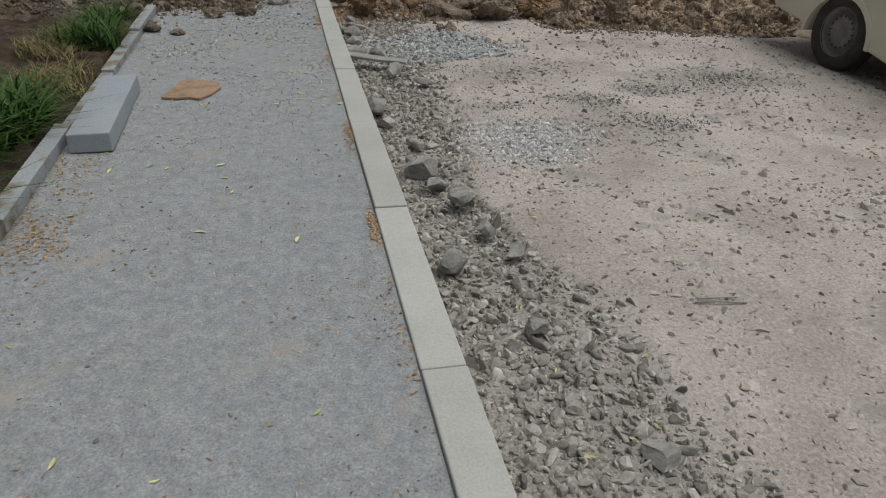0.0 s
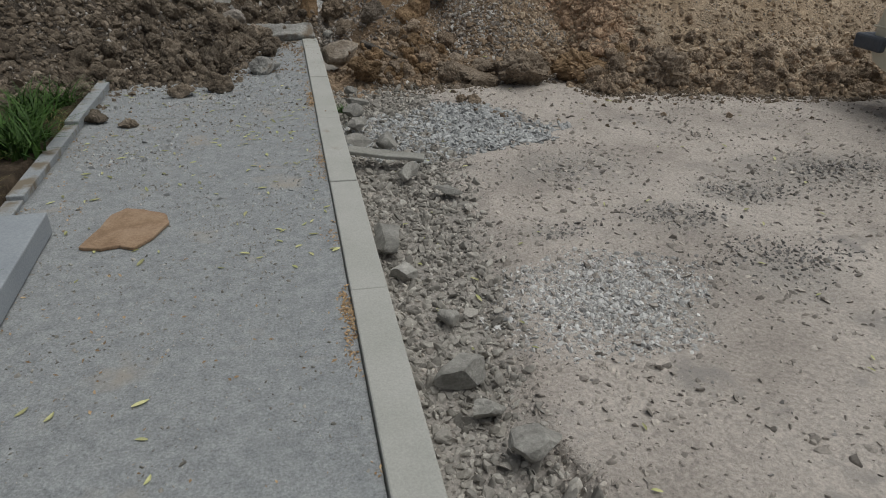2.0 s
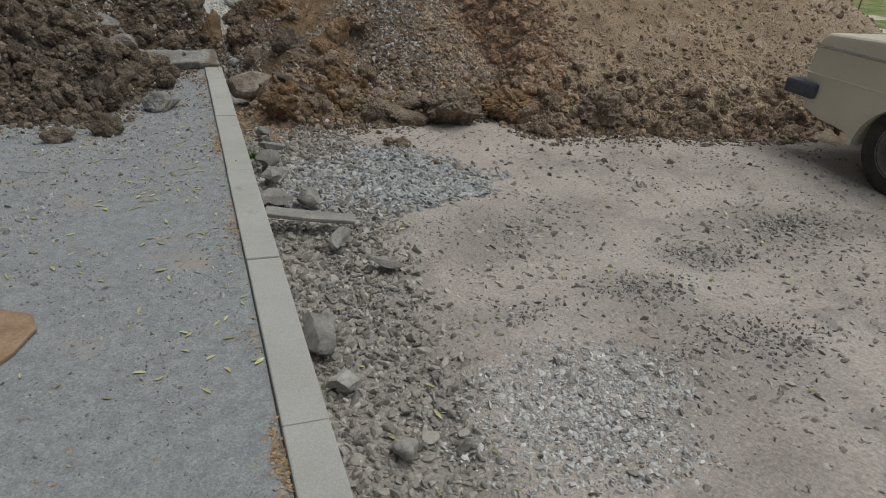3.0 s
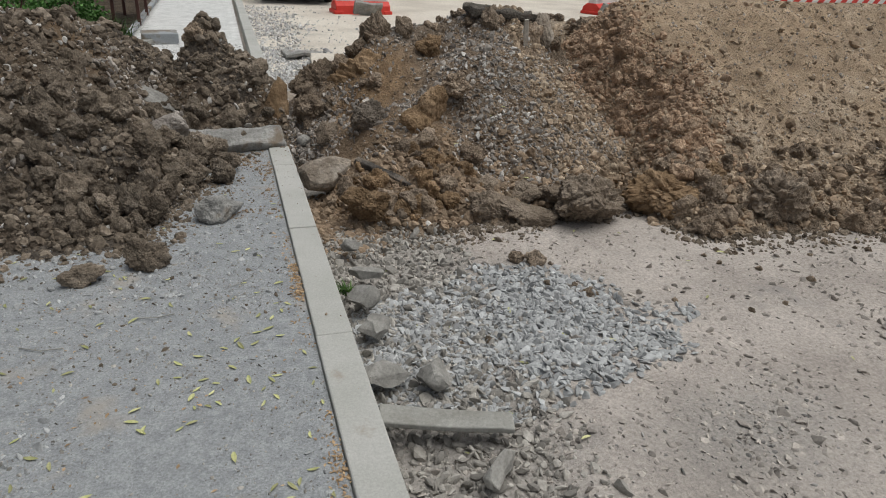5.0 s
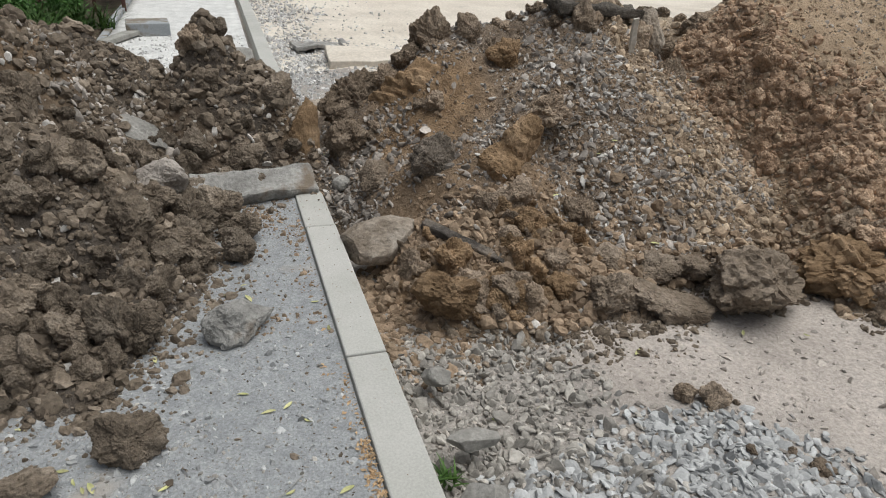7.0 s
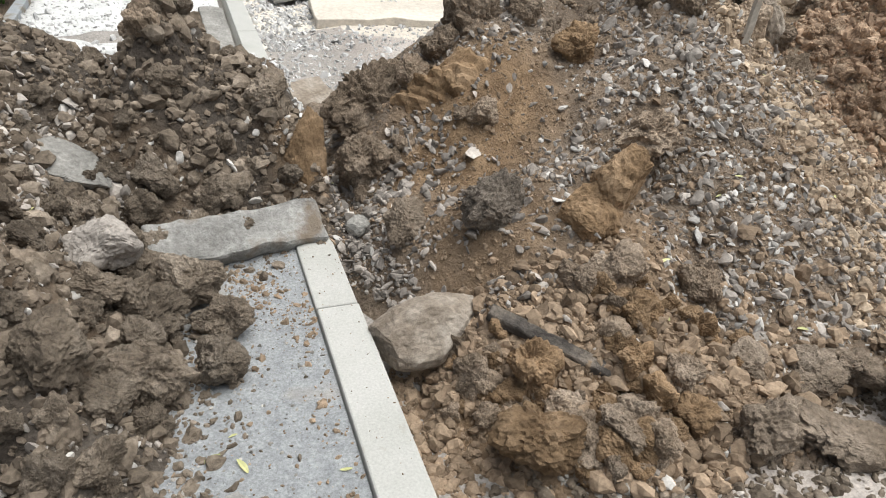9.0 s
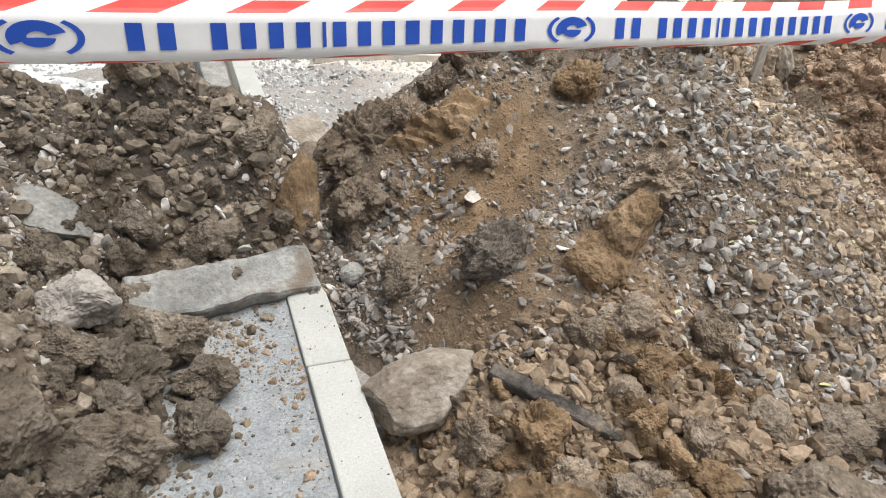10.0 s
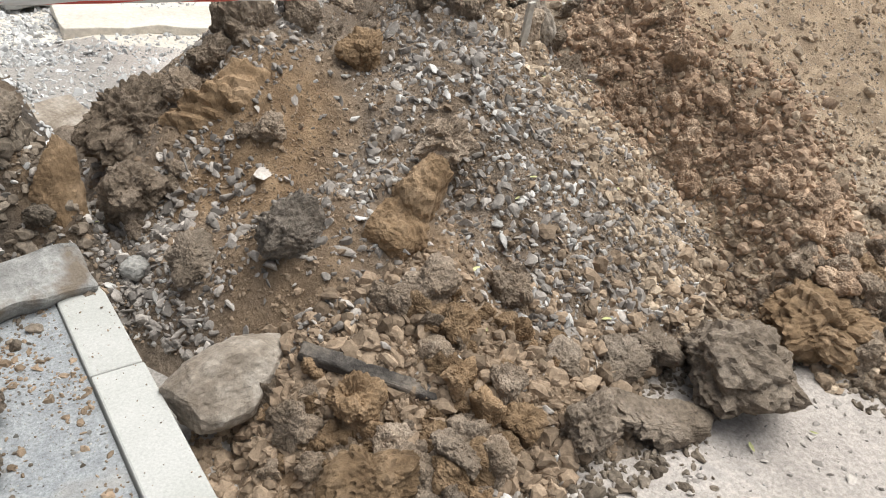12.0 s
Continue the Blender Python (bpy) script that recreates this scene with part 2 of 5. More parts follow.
TAPEWHITE = material("tape_white", [(0.78, 0.76, 0.75), (0.84, 0.82, 0.80)], 12.0, 0.5, 0.15, 25.0, 0.05, depth=0.004)
TAPERED = material("tape_red", [(0.66, 0.05, 0.045), (0.74, 0.09, 0.07)], 12.0, 0.35, 0.15, 25.0, 0.06, depth=0.004)
TAPEBLUE = material("tape_blue", [(0.02, 0.075, 0.42), (0.03, 0.10, 0.50)], 12.0, 0.4, 0.0, 25.0, 0.06)
SHRUB = material("shrub_leaf", [(0.05, 0.13, 0.03), (0.11, 0.23, 0.06)], 10.0, 0.55, 0.0, 60.0, 0.2, vary=0.4, island=True)
BROWNPAINT = material("brown_paint", [(0.07, 0.035, 0.03), (0.10, 0.05, 0.04)], 8.0, 0.6, 0.1, 60.0, 0.15, depth=0.004)


# ---- numeric helpers ----
def lattice(ix, iy, seed):
    n = (ix.astype(np.int64) * 374761393 + iy.astype(np.int64) * 668265263 + seed * 1442695041) & 0x7FFFFFFF
    n = ((n ^ (n >> 13)) * 1274126177) & 0x7FFFFFFF
    return ((n ^ (n >> 16)) & 0xFFFF) / 65535.0


def vnoise(x, y, seed=0):
    fx, fy = np.floor(x), np.floor(y)
    u, v = x - fx, y - fy
    u, v = u * u * (3 - 2 * u), v * v * (3 - 2 * v)
    a, b = lattice(fx, fy, seed), lattice(fx + 1, fy, seed)
    c, d = lattice(fx, fy + 1, seed), lattice(fx + 1, fy + 1, seed)
    return (a + (b - a) * u) * (1 - v) + (c + (d - c) * u) * v - 0.5


def fbm(x, y, size, octaves=4, seed=0):
    total, gain = 0.0, 1.0
    for k in range(octaves):
        total = total + gain * vnoise(x / size * 2 ** k + 17.3 * k, y / size * 2 ** k - 9.1 * k, seed + k)
        gain *= 0.5
    return total


def segment_distance(x, y, ax, ay, bx, by):
    dx, dy = bx - ax, by - ay
    s = np.clip(((x - ax) * dx + (y - ay) * dy) / max(1e-9, dx * dx + dy * dy), 0, 1)
    return np.hypot(x - ax - s * dx, y - ay - s * dy)


def ridge(x, y, ax, ay, bx, by, top, slope, stretch=1.0, cap=0.12):
    """Height of a heap with its crest between two points: straight flanks of that slope, rounded at the top."""
    d = segment_distance(x * stretch, y, ax * stretch, ay, bx * stretch, by)
    return top - slope * (np.sqrt(d * d + cap * cap) - cap)


def wobble(x, y, seed, amount=0.16):
    return x + amount * fbm(x, y, 0.5, 3, seed), y + amount * fbm(x, y, 0.5, 3, seed + 40)


def road_edge(y):
    return np.interp(y, [-3, -0.44, 0.04, 0.31, 0.89, 1.15, 1.35, 2.3, 2.8, 3.5, 5.0], [0.72, 0.70, 0.66, 0.66, 0.57, 0.52, 0.46, 0.66, 0.66, 0.74, 0.81])


def road_height(x, y):
    edge = road_edge(y) + 0.07 * fbm(x, y, 0.12, 3, 5)
    sharp = np.interp(y, [-3, 0.5, 0.85, 1.25, 1.5, 2.6], [0.42, 0.36, 0.12, 0.12, 0.15, 0.25])
    up = np.clip((x - edge) / sharp + 0.5, 0, 1)
    dips = 0.026 * fbm(x, y, 1.1, 3, 11) + 0.014 * fbm(x, y, 0.16, 3, 21) + 0.004 * fbm(x, y, 0.05, 2, 31)
    split = np.exp(-((x - edge - 0.01) / 0.011) ** 2) * np.clip((y - 0.75) * 6, 0, 1) * np.clip((1.4 - y) * 6, 0, 1) * np.clip(0.75 + 1.6 * fbm(x, y, 0.2, 2, 17), 0, 1)
    return -0.17 + 0.05 * up - 0.045 * split + dips, up


def rough_ground(x, y, seed):
    """Lumpy relief of loose soil: broken billows at two sizes."""
    return 0.045 * np.abs(fbm(x, y, 0.16, 2, seed)) + 0.03 * np.abs(fbm(x, y, 0.06, 2, seed + 5)) + 0.012 * fbm(x, y, 0.03, 2, seed + 9)


def off_crack(x, y):
    """0 along the cracked edge of the road crust, 1 elsewhere."""
    edge = road_edge(y) + 0.07 * fbm(x, y, 0.12, 3, 5)
    return ((np.abs(x - edge - 0.012) > 0.006) | (y < 0.8) | (y > 1.4)).astype(float)


def left_heap(x, y):
    u, v = wobble(x, y, 100)
    h = ridge(u, v, -1.3, 6.55, -2.8, 5.9, 0.86, 0.64)
    h = np.maximum(h, ridge(u, v, -0.42, 6.96, -0.12, 6.88, 0.54, 0.85))
    h = np.maximum(h, ridge(u, v, -0.41, 6.99, -0.40, 7.02, 0.78, 1.7, cap=0.05))
    h = np.maximum(h, ridge(u, v, -1.05, 7.02, -1.7, 6.95, 0.72, 0.8))
    h = np.maximum(h, ridge(u, v, -1.3, 7.75, -0.2, 7.9, 0.24, 0.33))
    h = np.maximum(h, ridge(u, v, -0.85, 5.75, -1.9, 5.2, 0.20, 0.35))
    h = np.minimum(h, 0.1 + 0.9 * np.clip(8.5 - y + 0.3 * fbm(x, y, 0.4, 3, 9), -1, 2))
    side = np.interp(y, [4.4, 4.9, 5.4, 5.7, 6.0, 6.2], [-0.95, -0.72, -0.52, -0.42, -0.38, -0.46])
    h = h + 0.08 * fbm(x, y, 0.30, 4, 110) + 1.6 * rough_ground(x, y, 120) - 0.02
    return -0.03 + np.minimum(np.minimum(h, np.interp(y, [6.3, 6.65], [0.85, 1.45]) * (np.maximum(side - x, y - 6.42) + 0.08 * fbm(x, y, 0.25, 3, 130)) + 0.02), 1.6 * (0.26 - x))


def middle_heap(x, y):
    u, v = wobble(x, y, 200)
    h = ridge(u, v, 1.62, 6.80, 1.80, 6.78, 1.0, 0.74)
    h = np.maximum(h, ridge(u, v, 0.88, 6.98, 1.2, 6.9, 0.84, 0.74, 1.3))
    h = np.maximum(h, ridge(u, v, 0.72, 5.60, 1.2, 5.52, 0.12, 0.45))
    h = np.maximum(h, ridge(u, v, 0.85, 6.08, 1.2, 6.2, 0.48, 0.75))
    h = h + 0.06 * fbm(x, y, 0.30, 4, 210) + 0.8 * rough_ground(x, y, 220) - 0.01
    return -0.13 + np.minimum(h, 1.1 * (x - np.interp(y, [5.0, 5.9, 6.3, 6.6], [0.22, 0.42, 0.22, 0.10])) + 0.08)


def gully(y):
    """Where the foot of the long heap's near flank runs, and how high it lies."""
    return np.interp(y, [4.9, 5.4, 5.78, 6.07, 6.44, 6.7], [2.2, 2.33, 2.38, 2.19, 2.15, 2.1]), np.interp(y, [4.9, 5.1, 5.78, 6.07, 6.44, 6.6, 6.75], [0.02, 0.06, 0.25, 0.39, 0.54, 0.60, 0.72])


def right_heap(x, y):
    u, v = wobble(x, y, 300, 0.2)
    h = ridge(u, v, 3.0, 6.6, 5.6, 6.0, 1.20, 0.72, cap=0.2)
    h = np.maximum(h, ridge(u, v, 2.25, 6.86, 3.0, 6.80, 0.90, 1.0))
    h = np.maximum(h, ridge(u, v, 2.3, 5.2, 4.6, 4.9, 0.14, 0.4))
    h = -0.13 + h + 0.06 * fbm(x, y, 0.35, 4, 310)
    at, low = gully(y)
    h = np.minimum(h, low + 1.15 * (x - at) + 0.1 * fbm(x, y, 0.22, 3, 330))
    return h + (0.75 + 0.4 * np.clip(1 - 2.5 * h, 0, 1)) * rough_ground(x, y, 320) - 0.01


HEAPS = (left_heap, middle_heap, right_heap)


def surface(x, y):
    """The height of the topmost of road, paving and heaps."""
    x, y = np.asarray(x, float), np.asarray(y, float)
    base = np.where(x < 0.0, -0.02, road_height(x, y)[0])
    return np.maximum.reduce([base] + [h(x, y) for h in HEAPS])


def mesh_from(name, verts, faces, materials, smooth=False, slots=None):
    me = bpy.data.meshes.new(name)
    verts, faces = np.asarray(verts, np.float32), np.asarray(faces, np.int32)
    me.vertices.add(len(verts))
    me.vertices.foreach_set("co", verts.ravel())
    k = faces.shape[1]
    me.loops.add(faces.size)
    me.loops.foreach_set("vertex_index", faces.ravel())
    me.polygons.add(len(faces))
    me.polygons.foreach_set("loop_start", np.arange(0, faces.size, k, dtype=np.int32))
    me.polygons.foreach_set("use_smooth", np.full(len(faces), smooth))
    for m in materials:
        me.materials.append(m)
    if slots is not None:
        me.polygons.foreach_set("material_index", np.asarray(slots, np.int32))
    me.update(calc_edges=True)
    me.validate()
    return me


def sheet(name, xs, ys, height, materials, slot=None, attributes=()):
    """A height field over two lists of grid lines."""
    gx, gy = np.meshgrid(xs, ys)
    z = height(gx, gy)
    verts = np.stack([gx.ravel(), gy.ravel(), z.ravel()], 1)
    w = len(xs)
    i = (np.arange(len(ys) - 1)[:, None] * w + np.arange(w - 1)[None, :]).ravel()
    faces = np.stack([i, i + 1, i + w + 1, i + w], 1)
    mid = verts[faces].mean(1)
    me = mesh_from(name, verts, faces, materials, True, slot(mid) if slot else None)
    for label, values in attributes:
        a = me.attributes.new(label, "FLOAT", "POINT")
        a.data.foreach_set("value", np.clip(values(gx, gy), 0, 1).astype(np.float32).ravel())
    return new(name, me)


def grown(first, last, step, reach):
    """Grid lines: even from first to last, then ever wider out to reach on both sides."""
    inner = list(np.arange(first, last + step / 2, step))
    out, gap, p = [], step, first
    while p > -reach:
        gap *= 1.35
        p -= gap
        out.append(p)
    far, gap, p = [], step, inner[-1]
    while p < reach:
        gap *= 1.35
        p += gap
        far.append(p)
    return np.array(out[::-1] + inner + far)


def part(name, bm, mat, parent=None, label="", smooth=False):
    me = bpy.data.meshes.new(name)
    bm.normal_update()
    bm.to_mesh(me)
    bm.free()
    if mat:
        me.materials.append(mat)
    if smooth:
        me.polygons.foreach_set("use_smooth", [True] * len(me.polygons))
    ob = new(name, me)
    ob.parent = parent
    return tagged(ob, label)


def box(size, at=(0, 0, 0), bevel=0.0, segments=2, turn=(0, 0, 0)):
    bm = bmesh.new()
    bmesh.ops.create_cube(bm, size=1.0)
    bmesh.ops.scale(bm, vec=size, verts=bm.verts)
    if bevel:
        bmesh.ops.bevel(bm, geom=bm.edges[:], offset=bevel, segments=segments, affect="EDGES", profile=0.5)
    bmesh.ops.transform(bm, matrix=pose(*at, *turn), verts=bm.verts)
    return bm


def rock(seed, detail, size=(1, 1, 1), rough=0.25, flat=0.0, cell=1.4, fine=0.08, crack=0.0, cuts=(0.62, 0.9)):
    """A lump: an icosphere pushed in and out by noise, with chipped flat sides."""
    bm = bmesh.new()
    bmesh.ops.create_icosphere(bm, subdivisions=detail, radius=1.0)
    rng = random.Random(seed)
    planes = [(Vector((rng.gauss(0, 1), rng.gauss(0, 1), rng.gauss(0, 1))).normalized(), rng.uniform(*cuts)) for _ in range(11)]
    off = Vector((rng.uniform(-50, 50), rng.uniform(-50, 50), rng.uniform(-50, 50)))
    widest = max(size)
    span = Vector((size[0] / widest, size[1] / widest, size[2] / widest))
    for v in bm.verts:
        p = v.co.copy()
        if flat:
            for n, d in planes:
                over = p.dot(n) - d
                if over > 0:
                    p -= n * over * flat
        q = Vector((p.x * span.x, p.y * span.y, p.z * span.z)) * cell
        p *= 1 + rough * noise.noise(q + off) + fine * noise.noise(q * 3.7 + off) + fine * 0.6 * noise.noise(q * 8 + off)
        if detail > 4:
            p *= 1 + fine * 0.45 * noise.noise(q * 15 + off) + fine * 0.3 * noise.noise(q * 27 + off)
        if crack:
            near, _ = noise.voronoi(q * 1.3 + off)
            small, _ = noise.voronoi(q * 3.3 + off)
            p *= 1 + crack * (min(1.0, (near[1] - near[0]) * 2.5) - 0.7) + crack * 0.5 * (min(1.0, (small[1] - small[0]) * 2.5) - 0.7)
        v.co = Vector((p.x * size[0], p.y * size[1], p.z * size[2]))
    return bm


def clod(seed, detail, size=(1, 1, 1), rough=0.45, lumpy=0.34, fine=0.085):
    """A crumbly lump of soil: rounded crumbs of three sizes stuck together, with a few broken faces."""
    bm = bmesh.new()
    bmesh.ops.create_icosphere(bm, subdivisions=detail, radius=1.0)
    rng = random.Random(seed)
    planes = [(Vector((rng.gauss(0, 1), rng.gauss(0, 1), rng.gauss(0, 1))).normalized(), rng.uniform(0.55, 0.85)) for _ in range(7)]
    off = Vector((rng.uniform(-50, 50), rng.uniform(-50, 50), rng.uniform(-50, 50)))
    widest = max(size)
    span = Vector((size[0] / widest, size[1] / widest, size[2] / widest))
    crumb = 1.0 if widest > 0.7 else min(1.9, max(1.0, widest / 0.1))
    for v in bm.verts:
        p = v.co.copy()
        for n, d in planes:
            over = p.dot(n) - d
            if over > 0:
                p -= n * over * 0.75
        q = Vector((p.x * span.x, p.y * span.y, p.z * span.z))
        bend = q + 0.25 * Vector((noise.noise(q * 2 + off), noise.noise(q * 2 - off), noise.noise(q * 2 + off * 2)))
        big, _ = noise.voronoi(bend * 1.9 * crumb + off)
        mid, _ = noise.voronoi(bend * 4.3 * crumb + off)
        grow = 1 + rough * noise.noise(q * 1.3 + off) + lumpy * (0.55 - big[0]) + lumpy * 0.42 * (0.5 - mid[0])
        if detail > 4:
            small, _ = noise.voronoi(bend * 10.0 + off)
            grow += lumpy * 0.24 * (0.5 - small[0]) + fine * noise.noise(q * 14 + off) + fine * 0.6 * noise.noise(q * 29 + off)
        p *= grow
        v.co = Vector((p.x * size[0], p.y * size[1], p.z * size[2]))
    return bm


def arrays(bm):
    bmesh.ops.triangulate(bm, faces=bm.faces[:])
    bm.verts.ensure_lookup_table()
    v = np.array([x.co[:] for x in bm.verts])
    f = np.array([[x.index for x in t.verts] for t in bm.faces])
    bm.free()
    return v, f


def turns(rng, n, level=1.0):
    """Random turns; level below 1 keeps them nearer to upright."""
    q = rng.normal(size=(n, 4)) * np.array([1, level, level, 1])
    q /= np.linalg.norm(q, axis=1)[:, None]
    w, x, y, z = q.T
    return np.stack([1 - 2 * (y * y + z * z), 2 * (x * y - z * w), 2 * (x * z + y * w), 2 * (x * y + z * w), 1 - 2 * (x * x + z * z), 2 * (y * z - x * w), 2 * (x * z - y * w), 2 * (y * z + x * w), 1 - 2 * (x * x + y * y)], 1).reshape(n, 3, 3)


def scatter(name, label, category, places, sizes, templates, mat, seed, level=1.0, squash=0.65, kind="stuff", smooth=False):
    """Many small pieces in one mesh."""
    rng = np.random.default_rng(seed)
    places, sizes = np.asarray(places), np.asarray(sizes)
    pick = rng.integers(0, len(templates), len(places))
    verts, faces, count = [], [], 0
    for k, (tv, tf) in enumerate(templates):
        chosen = np.nonzero(pick == k)[0]
        n = len(chosen)
        if not n:
            continue
        stretch = rng.uniform(0.7, 1.3, (n, 3)) * np.array([1, 1, squash])
        local = tv[None] * (sizes[chosen][:, None] * stretch)[:, None, :]
        local = np.einsum("nij,nvj->nvi", turns(rng, n, level), local) + places[chosen][:, None, :]
        verts.append(local.reshape(-1, 3))
        faces.append((tf[None] + (np.arange(n) * len(tv))[:, None, None]).reshape(-1, 3) + count)
        count += n * len(tv)
    ob = new(name, mesh_from(name, np.concatenate(verts), np.concatenate(faces), [mat], smooth))
    return tagged(ob, label, category, kind=kind)


CHIPS = [arrays(rock(500 + k, 1, (1, 1, 0.8), 0.5, 1.0, 1.4, 0.0, 0.0, (0.45, 0.8))) for k in range(10)]
PEBBLES = [arrays(rock(540 + k, 2, (1.1, 1, 0.8), 0.35, 1.0, 1.2, 0.05, 0.0, (0.42, 0.8))) for k in range(8)]
CRUMBLES = [arrays(clod(580 + k, 2, (1, 1, 0.9), 0.5, 0.4)) for k in range(8)]


def spots(rng, n, x0, x1, y0, y1, keep):
    """n random places in a rectangle, kept with the chance that keep(x, y) gives."""
    out = []
    have = 0
    for _ in range(40):
        x, y = rng.uniform(x0, x1, n), rng.uniform(y0, y1, n)
        ok = rng.uniform(0, 1, n) < keep(x, y)
        out.append(np.stack([x[ok], y[ok]], 1))
        have += ok.sum()
        if have >= n:
            break
    return np.concatenate(out)[:n]


def on_surface(xy, sink):
    return np.column_stack([xy, surface(xy[:, 0], xy[:, 1]) - sink])


def blob(x, y, cx, cy, rx, ry, seed=3):
    """1 in the middle of an uneven patch, 0 outside."""
    d = np.hypot((x - cx) / rx, (y - cy) / ry) + 0.6 * fbm(x, y, 0.35, 3, seed)
    return np.clip(1.25 - d, 0, 1)


# ---- ground ----
def ground_height(x, y):
    z, _ = road_height(x, y)
    garden = np.clip((-1.41 - x) / 0.04, 0, 1)
    under = np.clip((0.02 - x) / 0.04, 0, 1)
    z = z * (1 - under) + under * np.where((y > 7.3) & (y < 9.3), -0.03 + 0.07 * fbm(x, y, 0.3, 3, 44), -0.2)
    far = np.clip((np.hypot(x, y - 3) - 9) / 6, 0, 1)
    z = z * (1 - far) + far * np.where(x > 0.05, -0.13, -0.2)
    z = z * (1 - garden) + garden * (-0.01 + 0.05 * fbm(x, y, 0.4, 4, 71) + 0.02 * fbm(x, y, 0.08, 3, 75))
    cut = np.clip(1 - np.abs(y - 7.75 - 0.1 * np.sin(x * 3)) / 0.45, 0, 1) * np.clip((x + 1.6) * 3, 0, 1) * np.clip((5.5 - x) * 3, 0, 1)
    return z - 0.08 * np.clip(cut * 2, 0, 1)


def ground_slot(mid):
    x, y = mid[:, 0], mid[:, 1]
    lawn = (x > 13.5 + 2 * fbm(x, y, 1.5, 3, 3)) & (y > 11 + 2 * fbm(x, y, 1.5, 3, 8)) & (x > y * 0.92)
    # slot 3: the far road, with sunlight painted into its colour
    return np.where(x < -1.41, 1, np.where(lawn, 2, np.where((y > 9.5 + 0.9 * fbm(x, y, 0.8, 3, 13)) & (x > 0.1), 3, 0)))


def grit(x, y):
    _, up = road_height(x, y)
    g = 0.85 * (1 - up) * (x < 1.2)
    for cx, cy, rx, ry in ((1.02, 1.98, 0.36, 0.34), (0.85, 4.15, 0.62, 0.45), (1.83, 2.03, 0.3, 0.22), (2.2, 2.84, 0.35, 0.18), (1.66, 2.57, 0.25, 0.2), (0.99, 2.54, 0.22, 0.14), (2.9, 3.0, 0.6, 0.3), (1.35, 3.3, 0.5, 0.3)):
        g = np.maximum(g, 0.9 * blob(x, y, cx, cy, rx, ry, int(cx * 50)))
    return g * (np.hypot(x, y) < 12)


ground = sheet("ground", np.concatenate([(g := grown(-3.0, 6.5, 0.025, 900))[g < 0.12], np.arange(0.12, 1.0, 0.0125), g[g >= 1.0]]), grown(-2.6, 9.5, 0.022, 900), ground_height, [ROAD, GARDEN, LAWN, FARROAD], ground_slot, [("grit", grit)])
tagged(ground, "dusty trampled road with loose stones and bare garden soil", "ground", kind="structure")


def paving_height(x, y):
    return -0.02 + 0.005 * fbm(x, y, 0.9, 3, 51) + 0.004 * fbm(x, y, 0.12, 3, 55) + 0.007 * np.clip((x + 0.06) / 0.06, 0, 1)


def paving(name, y0, y1, step, label, mat):
    xs, ys = np.arange(-1.336, -0.003, step), np.arange(y0, y1, step)
    xs[-1] = -0.004
    gx, gy = np.meshgrid(xs, ys)
    top = np.stack([gx.ravel(), gy.ravel(), paving_height(gx, gy).ravel()], 1)
    if y0 > 7:
        top[:, 1] += np.where(gy.ravel() < y0 + step / 2, 0.12 * fbm(gx, gy, 0.25, 3, 77).ravel(), 0)
    w, h = len(xs), len(ys)
    i = (np.arange(h - 1)[:, None] * w + np.arange(w - 1)[None, :]).ravel()
    faces = [np.stack([i, i + 1, i + w + 1, i + w], 1)]
    rim = np.concatenate([np.arange(w), np.arange(1, h) * w + w - 1, (h - 1) * w + np.arange(w - 2, -1, -1), np.arange(h - 2, 0, -1) * w])
    low = top[rim].copy()
    low[:, 2] = -0.19
    n = len(top)
    k = np.arange(len(rim))
    faces.append(np.stack([rim, n + k, n + (k + 1) % len(rim), np.roll(rim, -1)], 1))
    ob = new(name, mesh_from(name, np.concatenate([top, low]), np.concatenate(faces), [mat], True))
    return tagged(ob, label, "pavement", kind="structure")


paving("pavement", -3.2, 7.45, 0.03, "footpath of compacted grey stone screenings", PAVING)
# beyond the trench the path's colour is brightened to look sunlit
paving("pavement", 8.9, 60.0, 0.08, "footpath of screenings beyond the trench, sunlight put into its colour", FARPAVE)

# ---- kerb and edging ----
kerb = tagged(new("kerb"), "row of pale grey concrete kerb stones", "kerb", kind="structure")
base = box((0.134, 0.994, 0.28), (0.067, 0.497, -0.14), 0.006, 2)
first = part("kerb_stone", base, KERB, kerb)
rng = random.Random(4)
runs = [(-4 + k, 0.0) for k in range(11)] + [(8.28 + k, 0.06) for k in range(30)]
for k, (y, shift) in enumerate(runs):
    stone = first if k == 0 else first.copy()
    if k:
        scene.collection.objects.link(stone)
    stone.matrix_basis = pose(shift + rng.uniform(-0.002, 0.002), y, rng.uniform(-0.003, 0.003), 0, 0, rng.uniform(-0.12, 0.12))

edging = tagged(new("edging"), "low grey concrete garden edging half sunk in soil", "edging", kind="structure")
first = part("edging_stone", box((0.074, 0.99, 0.22), (-1.374, 0.495, -0.085), 0.004, 2), EDGING, edging)
for k, y in enumerate([-3 + k for k in range(9)] + [8.5 + k for k in range(12)]):
    stone = first if k == 0 else first.copy()
    if k:
        scene.collection.objects.link(stone)
    stone.matrix_basis = pose(rng.uniform(-0.004, 0.004), y, rng.uniform(-0.02, -0.006), rng.uniform(-0.3, 0.3), rng.uniform(-1, 1), 0)


